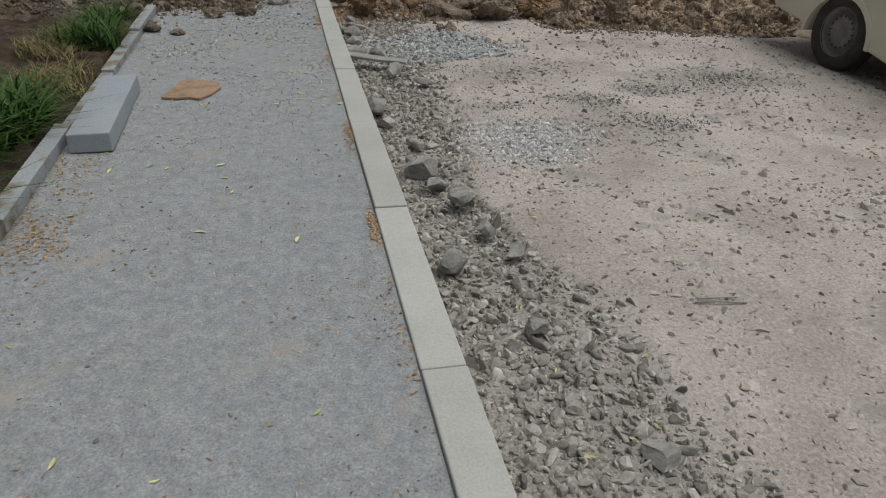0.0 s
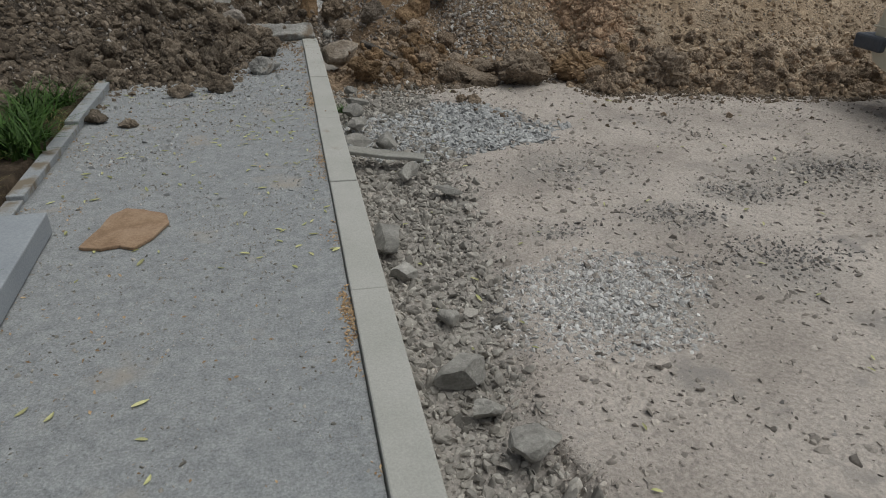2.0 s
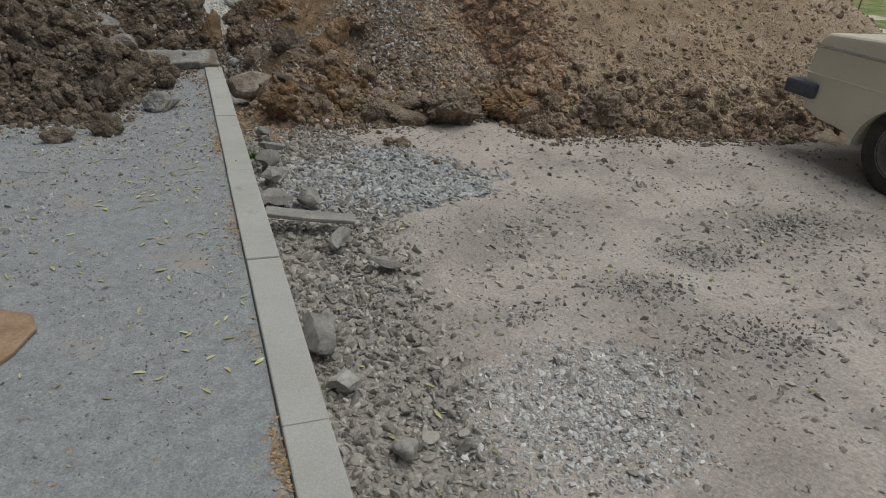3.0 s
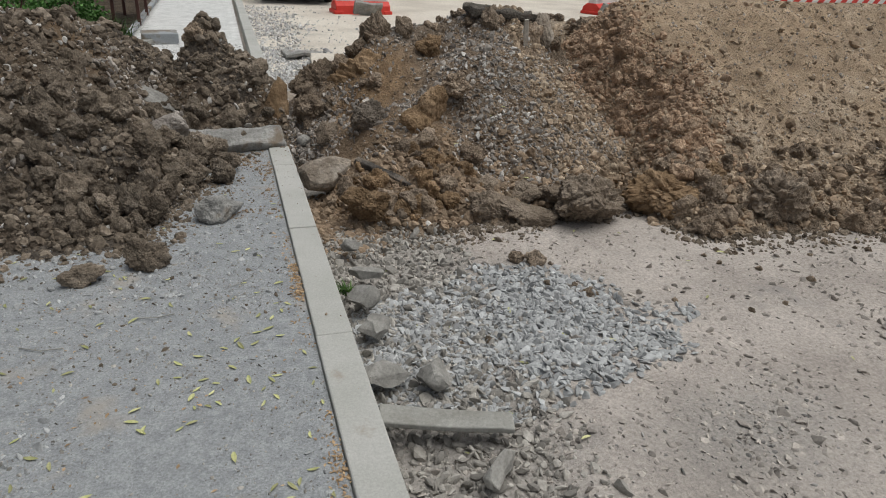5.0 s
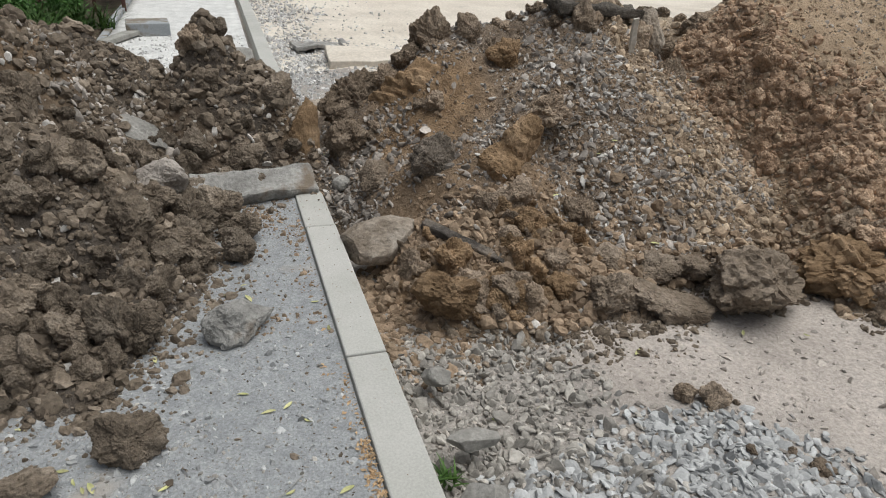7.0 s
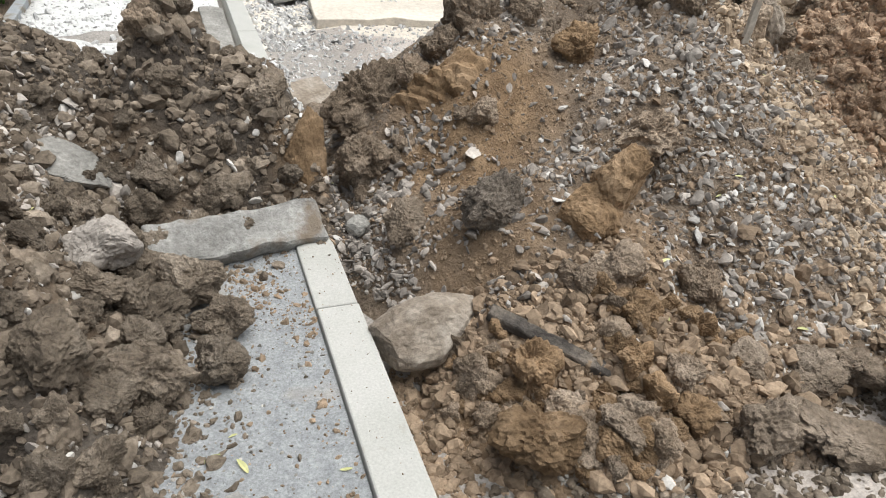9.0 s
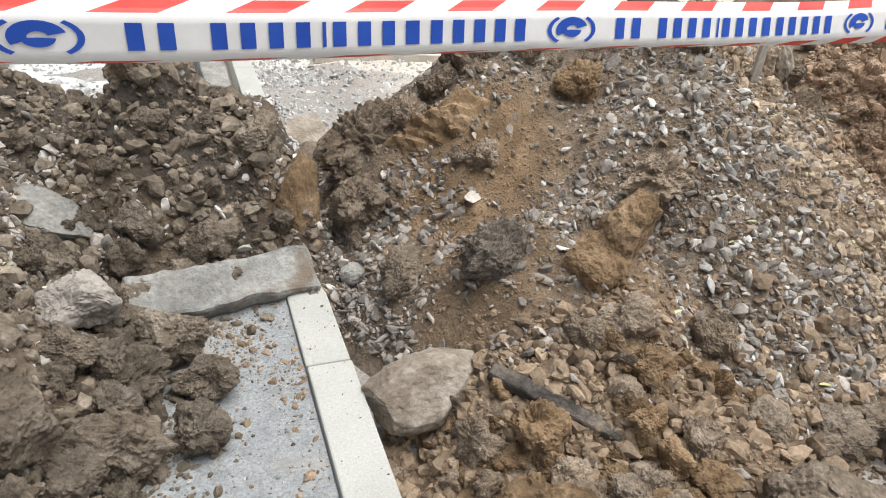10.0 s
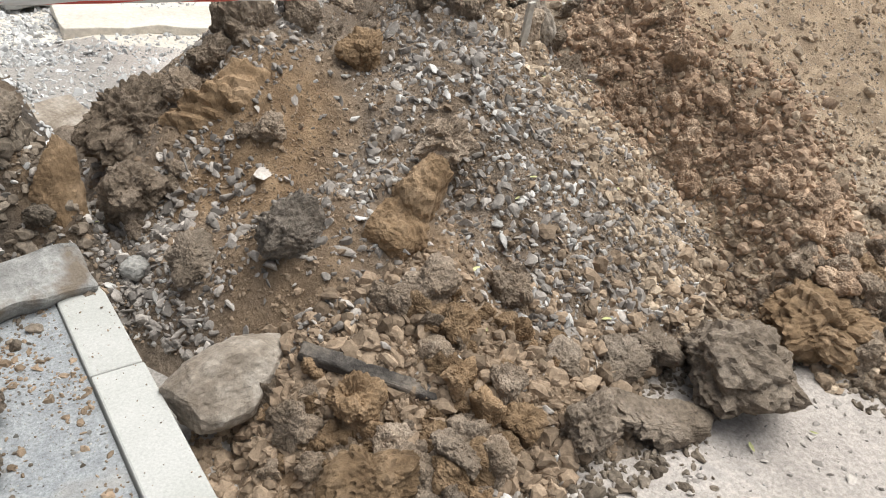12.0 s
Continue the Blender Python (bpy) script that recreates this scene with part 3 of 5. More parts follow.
# ---- heaps of spoil ----
def patches(*rows):
    def values(x, y):
        out = 0.25 * np.clip(fbm(x, y, 0.5, 3, 900) * 3, 0, 1)
        for cx, cy, rx, ry, much in rows:
            out = np.maximum(out, much * np.clip(1.6 * blob(x, y, cx, cy, rx, ry, int(cx * 30 + cy * 7)), 0, 1))
        return out
    return values


heap = sheet("soil_mound", np.arange(-4.6, 0.22, 0.0175), np.arange(4.2, 8.75, 0.0175), left_heap, [SOIL_DARK], None, [("ochre", patches((-1.1, 6.6, 0.3, 0.3, 0.5), (0.05, 6.7, 0.15, 0.3, 0.5)))])
tagged(heap, "heap of dark crumbly soil dumped across the footpath", "soil mound")
heap = sheet("soil_mound", np.arange(-0.1, 3.2, 0.015), np.arange(4.9, 8.0, 0.015), middle_heap, [SOIL], None, [("ochre", patches((0.70, 6.5, 0.30, 0.30, 1.0), (0.62, 6.05, 0.22, 0.35, 0.6), (0.6, 5.4, 0.5, 0.25, 0.8), (1.02, 5.78, 0.2, 0.28, 0.7), (1.9, 6.1, 0.25, 0.4, 0.4)))])
tagged(heap, "heap of grey-brown soil and gravel beside the kerb", "soil mound")
heap = sheet("soil_mound", np.arange(1.5, 7.4, 0.022), np.arange(4.2, 8.6, 0.022), right_heap, [DRYCLAY], None, [("ochre", patches((3.2, 5.9, 1.4, 0.7, 0.75), (2.4, 5.9, 0.35, 0.8, 0.9), (4.6, 5.6, 0.9, 0.7, 0.6)))])
tagged(heap, "long heap of brown clay soil across the road", "soil mound")

far_heap = sheet("soil_mound", np.arange(6.2, 13.0, 0.05), np.arange(9.4, 13.6, 0.05), lambda x, y: -0.16 + ridge(*wobble(x, y, 400), 8.3, 11.6, 10.8, 11.4, 1.05, 0.75) + 0.08 * fbm(x, y, 0.3, 4, 410), [SOIL], None, [("ochre", patches((9, 11, 1.5, 1.5, 0.6)))])
tagged(far_heap, "far heap of brown soil behind the tape", "soil mound")


def heap_only(x, y):
    """1 where a heap stands above the road or paving."""
    base = np.where(x < 0, -0.02, -0.13)
    top = np.maximum.reduce([h(x, y) for h in HEAPS])
    return ((top > base + 0.01) & (y < 7.3)).astype(float)


# ---- large single lumps ----
def lump(name, label, category, mat, at, size, seed, turn=(0, 0, 0), detail=4, rough=0.3, flat=0.7, cell=1.3, fine=0.08, group="", crack=None, cuts=(0.5, 0.9)):
    crack = (0.07 if mat is CLAY else 0.0) if crack is None else crack
    if mat in (CLOD, CLOD_GREY, DARKCLOD, HEAPCLOD) or (mat is CLAY and flat <= 0.7):
        bm = clod(seed, 5, size, rough + 0.1, 0.36)
    else:
        bm = rock(seed, detail, size, rough, flat, cell, fine, crack, cuts)
    ob = part(name, bm, mat)
    ob.matrix_basis = pose(*at, *turn)
    return tagged(ob, label, category, group)


lump("clay_clod", "large ochre clay clod stuck in the heap", "clod", CLAY, (0.885, 5.95, 0.265), (0.135, 0.11, 0.12), 11, (0, 25, 0), 5, 0.25, 1.0)
lump("clay_clod", "upright ochre clay clod stuck in the heap", "clod", CLAY, (1.01, 5.97, 0.37), (0.105, 0.09, 0.155), 51, (0, 8, 0), 5, 0.25, 1.0)
lump("soil_clod", "dark grey clod with embedded stones", "clod", DARKCLOD, (0.61, 6.05, 0.25), (0.15, 0.08, 0.11), 12, (0, 10, 0), 5, 0.35, 0.4)
lump("soil_clod", "big crumbly clod at the foot of the heap", "clod", HEAPCLOD, (1.71, 5.13, -0.03), (0.25, 0.20, 0.13), 13, (-10, 16, 25), 5, 0.35, 0.5, 1.3, 0.14, "", 0.08)
lump("clay_clod", "cracked ochre clay clod at the heap's foot", "clod", CLAY, (2.19, 5.10, 0.0), (0.24, 0.17, 0.14), 14, (0, 0, -15), 5, 0.35, 0.6)
lump("soil_clod", "big grey cracked clod resting on the road", "clod", HEAPCLOD, (2.84, 4.86, 0.01), (0.21, 0.17, 0.18), 15, (0, 8, 25), 5, 0.3, 0.9, 1.3, 0.12, "", 0.1)
lump("clay_clod", "brown clay clod on top of others", "clod", CLAY, (2.52, 5.12, 0.08), (0.13, 0.1, 0.08), 16, (0, 0, 30), 4)
lump("soil_clod", "brown clod leaning on the heap", "clod", CLOD, (2.42, 4.98, -0.02), (0.13, 0.12, 0.13), 17, (0, 0, 70), 4)
lump("soil_clod", "curved grey clod slid from the heap", "clod", HEAPCLOD, (1.34, 5.12, -0.07), (0.20, 0.08, 0.045), 18, (14, 10, -22), 5, 0.55, 0.15, 1.5, 0.22, "", 0.06)
lump("soil_clod", "grey clod under the gravel slope", "clod", HEAPCLOD, (1.12, 5.22, -0.06), (0.12, 0.09, 0.1), 19, (0, 0, 10), 4)
lump("soil_clod", "tall clod standing on the heap's crest", "clod", CLOD, (0.86, 6.92, 0.63), (0.13, 0.11, 0.15), 20, (8, 5, 0), 5, 0.4, 0.5)
lump("soil_clod", "small clod beside the tall one", "clod", CLOD, (0.68, 6.88, 0.55), (0.07, 0.07, 0.09), 21, (0, 0, 0), 4)
lump("soil_clod", "pointed clod on the crest of the dark heap", "clod", CLOD, (-0.40, 6.98, 0.60), (0.085, 0.08, 0.16), 22, (0, -8, 0), 5, 0.4, 0.5)
lump("clay_clod", "upright tongue of smooth ochre clay", "clod", CLAY, (0.09, 6.62, 0.19), (0.10, 0.075, 0.23), 23, (-8, 4, 10), 5, 0.2, 0.75)
lump("stone", "brown rounded boulder beside the kerb", "stone", BOULDER, (0.315, 5.83, -0.02), (0.195, 0.115, 0.105), 24, (0, -4, 10), 5, 0.18, 0.9, 1.3, 0.05, "", 0.0, (0.70, 0.93))
lump("concrete_lump", "pale clod of broken concrete on the heap", "concrete", DUSTSTONE, (-0.58, 6.17, 0.22), (0.10, 0.09, 0.10), 25, (20, 10, 0), 5, 0.4, 0.6)
lump("concrete_lump", "grey lump of concrete on the footpath", "concrete", OLDSLAB, (-0.315, 5.22, 0.03), (0.115, 0.095, 0.09), 26, (0, 8, 20), 5, 0.3, 0.8)
lump("soil_clod", "round clod lying on the footpath", "clod", CLOD_GREY, (-0.615, 4.73, 0.035), (0.076, 0.066, 0.07), 27, (0, 0, 0), 5, 0.35, 0.8, 1.5, 0.16, "", 0.12)
lump("soil_clod", "small clod lying on the footpath", "clod", CLOD_GREY, (-0.86, 4.62, 0.01), (0.08, 0.05, 0.045), 28, (0, 0, 20), 5, 0.4, 0.8, 1.5, 0.16, "", 0.12)
lump("soil_clod", "flat clod at the edge of the footpath", "clod", CLOD_GREY, (-1.27, 4.12, 0.01), (0.06, 0.05, 0.04), 29, (0, 0, 0), 4)
lump("soil_clod", "small clod on the footpath", "clod", CLOD_GREY, (-1.08, 4.02, 0.0), (0.05, 0.035, 0.03), 30, (0, 0, 0), 4)
lump("stone", "rounded grey stone in the dark heap", "stone", RUBBLE, (-0.5, 6.84, 0.30), (0.065, 0.05, 0.06), 31, (0, 0, 0), 4, 0.2, 0.6)
lump("stone", "upright pale stone in the dark heap", "stone", RUBBLE, (-0.385, 6.83, 0.30), (0.035, 0.03, 0.06), 32, (0, 12, 0), 4, 0.2, 0.6)
lump("concrete_lump", "weathered concrete block jutting from the crest", "concrete", BOULDER, (2.02, 6.60, 0.68), (0.12, 0.14, 0.17), 33, (0, -10, 0), 5, 0.25, 0.9)
lump("soil_clod", "dark clod hanging below the crest", "clod", CLOD, (1.99, 6.36, 0.50), (0.09, 0.1, 0.14), 34, (0, 20, 0), 4)
lump("soil_clod", "long undercut bank of brown clay", "clod", CLOD, (2.50, 6.62, 0.70), (0.30, 0.14, 0.15), 35, (0, -3, 0), 5, 0.3, 0.5)
lump("soil_clod", "brown clay bank on the crest", "clod", CLOD, (2.98, 6.68, 0.83), (0.15, 0.12, 0.13), 36, (0, 0, 0), 4)
lump("soil_clod", "brown clod on the heap's shoulder", "clod", CLAY, (1.18, 6.62, 0.60), (0.09, 0.08, 0.09), 37, (0, 0, 0), 4)
lump("clay_clod", "pair of clods on bare road", "clod", CLOD, (1.16, 4.62, -0.1), (0.055, 0.045, 0.045), 38, (0, 0, 30), 4, 0.25, 0.3)
lump("soil_clod", "pair of clods on bare road", "clod", CLOD, (1.08, 4.67, -0.11), (0.04, 0.04, 0.035), 39, (0, 0, 30), 4, 0.25, 0.3)
lump("soil_clod", "crumbly flat clod near the heap", "clod", CLOD, (1.28, 4.28, -0.12), (0.04, 0.03, 0.022), 40, (0, 0, 0), 3)

lump("clay_clod", "bank of ochre clay bulging from the heap", "clod", CLAY, (0.76, 6.70, 0.31), (0.33, 0.15, 0.23), 41, (-14, 4, 0), 5, 0.35, 0.35, 1.2, 0.12, "", 0.05)
lump("soil_clod", "brown clod above the ochre one", "clod", CLOD, (1.19, 6.10, 0.45), (0.11, 0.08, 0.10), 42, (0, 0, 0), 5, 0.3, 0.9)
lump("concrete_lump", "grey-green chunk of broken concrete in the dark heap", "concrete", RUBBLE, (-0.72, 6.58, 0.28), (0.19, 0.12, 0.07), 43, (10, 22, -10), 5, 0.25, 1.0)
lump("clay_clod", "brown clay clod against the concrete piece", "clod", CLOD_GREY, (-0.36, 6.14, 0.08), (0.105, 0.085, 0.09), 44, (0, 0, 0), 5, 0.35, 0.7)
lump("soil_clod", "grey clod in the dark heap", "clod", CLOD_GREY, (-0.50, 5.98, 0.08), (0.13, 0.09, 0.08), 45, (0, 0, 20), 5, 0.35, 0.7)
lump("soil_clod", "crumbly clod at the edge of the path", "clod", CLOD_GREY, (-0.46, 5.74, 0.06), (0.10, 0.09, 0.09), 46, (0, 0, 20), 5, 0.35, 0.7)
lump("soil_clod", "crumbly clod at the edge of the path", "clod", CLOD_GREY, (-0.30, 5.78, 0.04), (0.075, 0.07, 0.07), 47, (0, 0, 50), 5, 0.35, 0.7)
lump("soil_clod", "crumbly clod at the edge of the path", "clod", CLOD_GREY, (-0.27, 5.98, 0.04), (0.07, 0.08, 0.07), 48, (0, 0, 80), 5, 0.35, 0.7)
lump("clay_clod", "big crumbly ochre clod beside the kerb", "clod", CLAY, (0.47, 5.36, -0.05), (0.125, 0.10, 0.10), 49, (0, 0, 0), 5, 0.35, 0.6)
lump("clay_clod", "ochre clod under the batten", "clod", CLAY, (0.55, 5.58, -0.02), (0.10, 0.08, 0.10), 50, (0, 0, 40), 5, 0.35, 0.6)

lump("earth_clod", "brown clay bank standing on the heap's crest", "clod", CLOD, (0.40, 6.93, 0.30), (0.20, 0.13, 0.17), 52, (0, -12, 20), 5, 0.4, 0.7, 1.3, 0.14, "", 0.1)
lump("earth_clod", "brown clod wedged under the crest", "clod", CLOD, (0.30, 6.62, 0.20), (0.11, 0.10, 0.11), 53, (0, 20, 60), 5, 0.4, 0.7, 1.3, 0.12, "", 0.1)
lump("clay_clod", "brown clod low on the gravelly heap", "clod", HEAPCLOD, (0.36, 6.28, 0.11), (0.085, 0.075, 0.07), 54, (10, 0, 30), 5, 0.4, 0.7, 1.3, 0.12, "", 0.1)
lump("stone", "pale round stone between the heaps", "stone", RUBBLE, (0.24, 6.42, 0.03), (0.055, 0.045, 0.04), 55, (0, 0, 30), 4, 0.2, 0.6)

# the ledge of crust at the foot of the gravelly slope
for k, (x, y, z, sx, sy, sz, a) in enumerate([
        (0.93, 5.50, -0.05, 0.075, 0.07, 0.06, 10), (1.05, 5.45, -0.06, 0.085, 0.07, 0.06, -15), (1.21, 5.42, -0.03, 0.09, 0.08, 0.065, 20),
        (1.40, 5.37, -0.04, 0.10, 0.08, 0.07, -10), (1.56, 5.33, -0.05, 0.08, 0.08, 0.065, 30)]):
    lump("earth_clod", "grey-brown clod of gravelly crust broken from the slope", "clod", HEAPCLOD, (x, y, z), (sx, sy, sz), 90 + k, (0, 10, a), 5, 0.45, group="crust along the slope's foot")

# broken rubble along the kerb
for k, (x, y, z, sx, sy, sz, a) in enumerate([
        (0.33, 1.62, -0.10, 0.115, 0.075, 0.07, 20), (0.43, 1.28, -0.11, 0.10, 0.07, 0.06, -10), (0.27, 0.74, -0.11, 0.085, 0.075, 0.055, 30),
        (0.24, 4.40, -0.085, 0.10, 0.075, 0.065, 40), (0.22, 3.86, -0.10, 0.10, 0.10, 0.04, 15), (0.38, 3.80, -0.10, 0.10, 0.07, 0.06, -20),
        (0.45, 3.31, -0.10, 0.08, 0.05, 0.05, 50), (0.61, 3.05, -0.11, 0.075, 0.055, 0.035, -30), (0.30, 4.62, -0.09, 0.09, 0.05, 0.04, 10),
        (0.25, 4.16, -0.10, 0.09, 0.08, 0.06, 70), (0.36, 1.44, -0.12, 0.06, 0.05, 0.05, 5), (0.23, 2.62, -0.11, 0.10, 0.16, 0.045, 0), (0.25, 2.30, -0.12, 0.075, 0.08, 0.05, 15),
        (0.36, 1.95, -0.12, 0.055, 0.05, 0.04, 80), (0.47, 0.98, -0.125, 0.055, 0.04, 0.035, 10), (0.55, 0.80, -0.13, 0.06, 0.045, 0.03, 40),
        (0.46, 0.30, -0.13, 0.05, 0.045, 0.035, 60), (0.62, -0.30, -0.135, 0.08, 0.065, 0.028, 10), (0.35, -0.62, -0.12, 0.06, 0.045, 0.04, 30), (0.30, 4.95, -0.09, 0.06, 0.05, 0.04, 0)]):
    lump("rubble_stone", "broken grey concrete rubble by the kerb", "stone", RUBBLE, (x, y, z), (sx, sy, sz), 60 + k, (0, 0, a), 4, 0.25, 1.0, 1.2, 0.04, "rubble along the kerb", 0.0, (0.4, 0.75))


# ---- broken slabs, boards ----
def rough_box(size, bevel, cuts, amount, seed, scale=14.0):
    bm = box(size, (0, 0, 0), bevel, 2)
    bmesh.ops.subdivide_edges(bm, edges=[e for e in bm.edges if e.calc_length() > bevel * 3], cuts=cuts, use_grid_fill=True)
    off = Vector((seed * 3.1, seed * 1.7, seed))
    for v in bm.verts:
        v.co += Vector((noise.noise(v.co * scale + off), noise.noise(v.co * scale + off * 2), noise.noise(v.co * scale + off * 3))) * amount
    return bm


def set_thing(ob, label, category, m):
    ob.matrix_basis = m
    return tagged(ob, label, category)


set_thing(part("broken_kerb_stone", rough_box((0.60, 0.165, 0.075), 0.016, 16, 0.016, 3, 13.0), OLDSLAB), "broken rough concrete kerb piece across the path", "kerb stone", pose(-0.19, 6.41, 0.05, 30, 2, 10.5))
set_thing(part("kerb_block", box((0.185, 0.93, 0.092), (0, 0, 0), 0.006, 2), BLOCK), "loose blue-grey concrete block lying along the edging", "concrete block", pose(-1.215, 2.19, 0.029, 0, -1.5, 1.5))
set_thing(part("weathered_board", rough_box((0.43, 0.088, 0.022), 0.005, 8, 0.008, 5, 6.0), GREYWOOD), "grey weathered board lying across the rubble", "board", pose(0.355, 3.53, -0.078, 2, 4, -14))
set_thing(part("charred_batten", rough_box((0.42, 0.05, 0.035), 0.008, 8, 0.008, 6, 14.0), DARKWOOD), "short charred wooden batten on the clods", "batten", pose(0.62, 5.60, 0.045, 10, 13, -42))
set_thing(part("asphalt_slab", rough_box((0.50, 0.26, 0.055), 0.015, 10, 0.03, 7, 9.0), ASPHALT), "dark broken asphalt crust on the heap's crest", "asphalt", pose(1.71, 6.72, 0.845, 0, 5, -6))
set_thing(part("asphalt_slab", rough_box((0.13, 0.09, 0.05), 0.012, 5, 0.02, 8, 12.0), ASPHALT), "small dark asphalt lump on the crest", "asphalt", pose(1.06, 6.95, 0.70, 0, 5, -6))
set_thing(part("splintered_stake", rough_box((0.034, 0.016, 0.2), 0.003, 5, 0.008, 9, 14.0), PALEWOOD), "pale splintered stake sticking out of soil", "stake", pose(1.80, 6.42, 0.74, 12, -8, 0))
set_thing(part("concrete_flake", rough_box((0.22, 0.10, 0.02), 0.004, 6, 0.014, 10, 9.0), BOULDER), "thin flake of pale crust on the slope", "flake", pose(1.93, 5.76, 0.19, 30, 14, -10))
set_thing(part("pale_slab", rough_box((0.30, 0.34, 0.05), 0.01, 6, 0.02, 11, 7.0), BOULDER), "pale flat stone slab in the gap between heaps", "stone slab", pose(0.37, 8.08, -0.08, 14, 0, 20))
set_thing(part("concrete_flake", rough_box((0.55, 0.28, 0.04), 0.008, 6, 0.03, 12, 5.0), OLDSLAB), "broken flat slab lying on the far road", "stone slab", pose(0.75, 10.9, -0.12, 0, 3, 10))
# the road crust plate shares the far road's colour, lightened as if sunlit
set_thing(part("concrete_flake", rough_box((1.5, 0.7, 0.07), 0.008, 6, 0.04, 13, 3.0), FARROAD), "lifted pale plate of road crust past the trench", "stone slab", pose(1.5, 10.12, -0.10, 0, 1, -5))
set_thing(part("broken_kerb_stone", rough_box((0.16, 0.5, 0.2), 0.014, 6, 0.012, 17, 8.0), RUBBLE), "grey kerb piece tipped up beside the far kerb", "kerb stone", pose(-0.10, 8.85, 0.05, 16, 6, 6))
set_thing(part("loose_block", box((0.42, 0.36, 0.13), (0, 0, 0), 0.01, 2), EDGING), "grey concrete block on the far path", "concrete block", pose(-0.97, 11.13, 0.045, 0, 0, 6))
set_thing(part("loose_board", rough_box((0.12, 0.8, 0.05), 0.008, 4, 0.01, 15, 6.0), GREYWOOD), "weathered board beside the far block", "board", pose(-1.18, 10.75, 0.02, 0, 0, -22))

bm = bmesh.new()
outline = [(-0.15, -0.15), (-0.06, -0.17), (0.0, -0.155), (0.06, -0.185), (0.12, -0.10), (0.165, 0.03), (0.14, 0.12), (0.05, 0.17), (-0.03, 0.195), (-0.08, 0.14), (-0.10, 0.02)]
ring = []
for (x, y), (u, v) in zip(outline, outline[1:] + outline[:1]):
    for s in (0.0, 0.33, 0.67):
        p = Vector((x + (u - x) * s, y + (v - y) * s, 0))
        ring.append(bm.verts.new(p + 0.006 * Vector((noise.noise(p * 30), noise.noise(p * 31 + p), 0))))
face = bm.faces.new(ring)
up = bmesh.ops.extrude_face_region(bm, geom=[face])
bmesh.ops.translate(bm, vec=(0, 0, 0.014), verts=[v for v in up["geom"] if isinstance(v, bmesh.types.BMVert)])
bmesh.ops.recalc_face_normals(bm, faces=bm.faces[:])
bmesh.ops.bevel(bm, geom=bm.edges[:], offset=0.002, segments=1, affect="EDGES")
set_thing(part("flat_flagstone", bm, SANDSTONE), "flat tan sandstone flag lying on the footpath", "flagstone", pose(-0.855, 2.635, -0.018, 0, 0, 0))


# ---- clods that lie loose on the heaps, each a thing of its own ----
def clod_set(name, label, mat, seed, n):
    out = []
    for k in range(n):
        bm = clod(seed + k, 5, (1.0, 0.88, 0.76))
        bmesh.ops.transform(bm, matrix=Matrix.Scale(0.06, 4), verts=bm.verts)
        out.append(part(name, bm, mat))
    return out


def strew(sources, label, xy, sizes, seed, group, category="clod", lift=0.22):
    """Copies of a few lumps, half sunk at those places."""
    rng = np.random.default_rng(seed)
    z = surface(xy[:, 0], xy[:, 1])
    for k in range(len(xy)):
        src = sources[k % len(sources)]
        ob = src if k < len(sources) else src.copy()
        if k >= len(sources):
            scene.collection.objects.link(ob)
        s = sizes[k]
        ob.matrix_basis = Matrix.Translation((xy[k, 0], xy[k, 1], z[k] + lift * s)) @ pose(0, 0, 0, *rng.uniform(-180, 180, 3)) @ Matrix.Scale(s / 0.06, 4)
        tagged(ob, label, category, group)


rng = np.random.default_rng(21)


def power_sizes(rng, n, low, high, steep=2.0):
    u = rng.uniform(0, 1, n)
    return (low ** -steep + u * (high ** -steep - low ** -steep)) ** (-1 / steep)


def left_keep(x, y):
    h = left_heap(x, y)
    return heap_only(x, y) * (x < 0.05) * np.clip(1.15 - 2.2 * h, 0.12, 1)


xy = spots(rng, 150, -1.6, 0.12, 4.55, 7.1, left_keep)
strew(clod_set("soil_clod", "", CLOD_GREY, 700, 6), "dry grey-brown soil clod on the heap", xy, power_sizes(rng, len(xy), 0.03, 0.095, 1.8), 31, "clods of the dark heap", lift=0.45)
xy = spots(rng, 40, -1.15, -0.3, 4.85, 6.3, heap_only)
strew(clod_set("earth_clod", "", CLOD_GREY, 820, 5), "crumbly grey-brown clod at the edge of the dark heap", xy, power_sizes(rng, len(xy), 0.045, 0.10, 1.2), 37, "clods at the edge of the path", lift=0.5)
foot = spots(rng, 105, 0.16, 1.35, 5.12, 5.75, lambda x, y: heap_only(x, y) * (np.hypot((x - 0.62) * 0.8, y - 5.62) > 0.13) * np.clip((1.0 - x) / 0.3, 0.12, 1) * np.clip(1.2 - (y - 5.1) * 1.3, 0.1, 1) * (y > 5.1 + 0.5 * np.clip(x - 0.55, 0, 0.5)))
strew(clod_set("clay_clod", "", CLAY, 720, 5), "ochre clay clod at the heap's foot", foot[:60], power_sizes(rng, 60, 0.026, 0.08, 1.5), 32, "clods at the foot of the gravelly heap")
strew(clod_set("soil_clod", "", CLOD, 730, 4), "grey-brown soil clod at the heap's foot", foot[60:], power_sizes(rng, len(foot) - 60, 0.026, 0.085, 1.5), 38, "clods at the foot of the gravelly heap")
xy = spots(rng, 240, 1.4, 6.3, 4.45, 5.35, lambda x, y: heap_only(x, y) * np.clip(1.1 - 2.8 * (right_heap(x, y) + 0.1), 0.0, 1))
strew(clod_set("earth_clod", "", CLOD, 740, 6), "brown soil clod at the foot of the long heap", xy, power_sizes(rng, len(xy), 0.026, 0.10, 1.8), 33, "clods of the long heap")
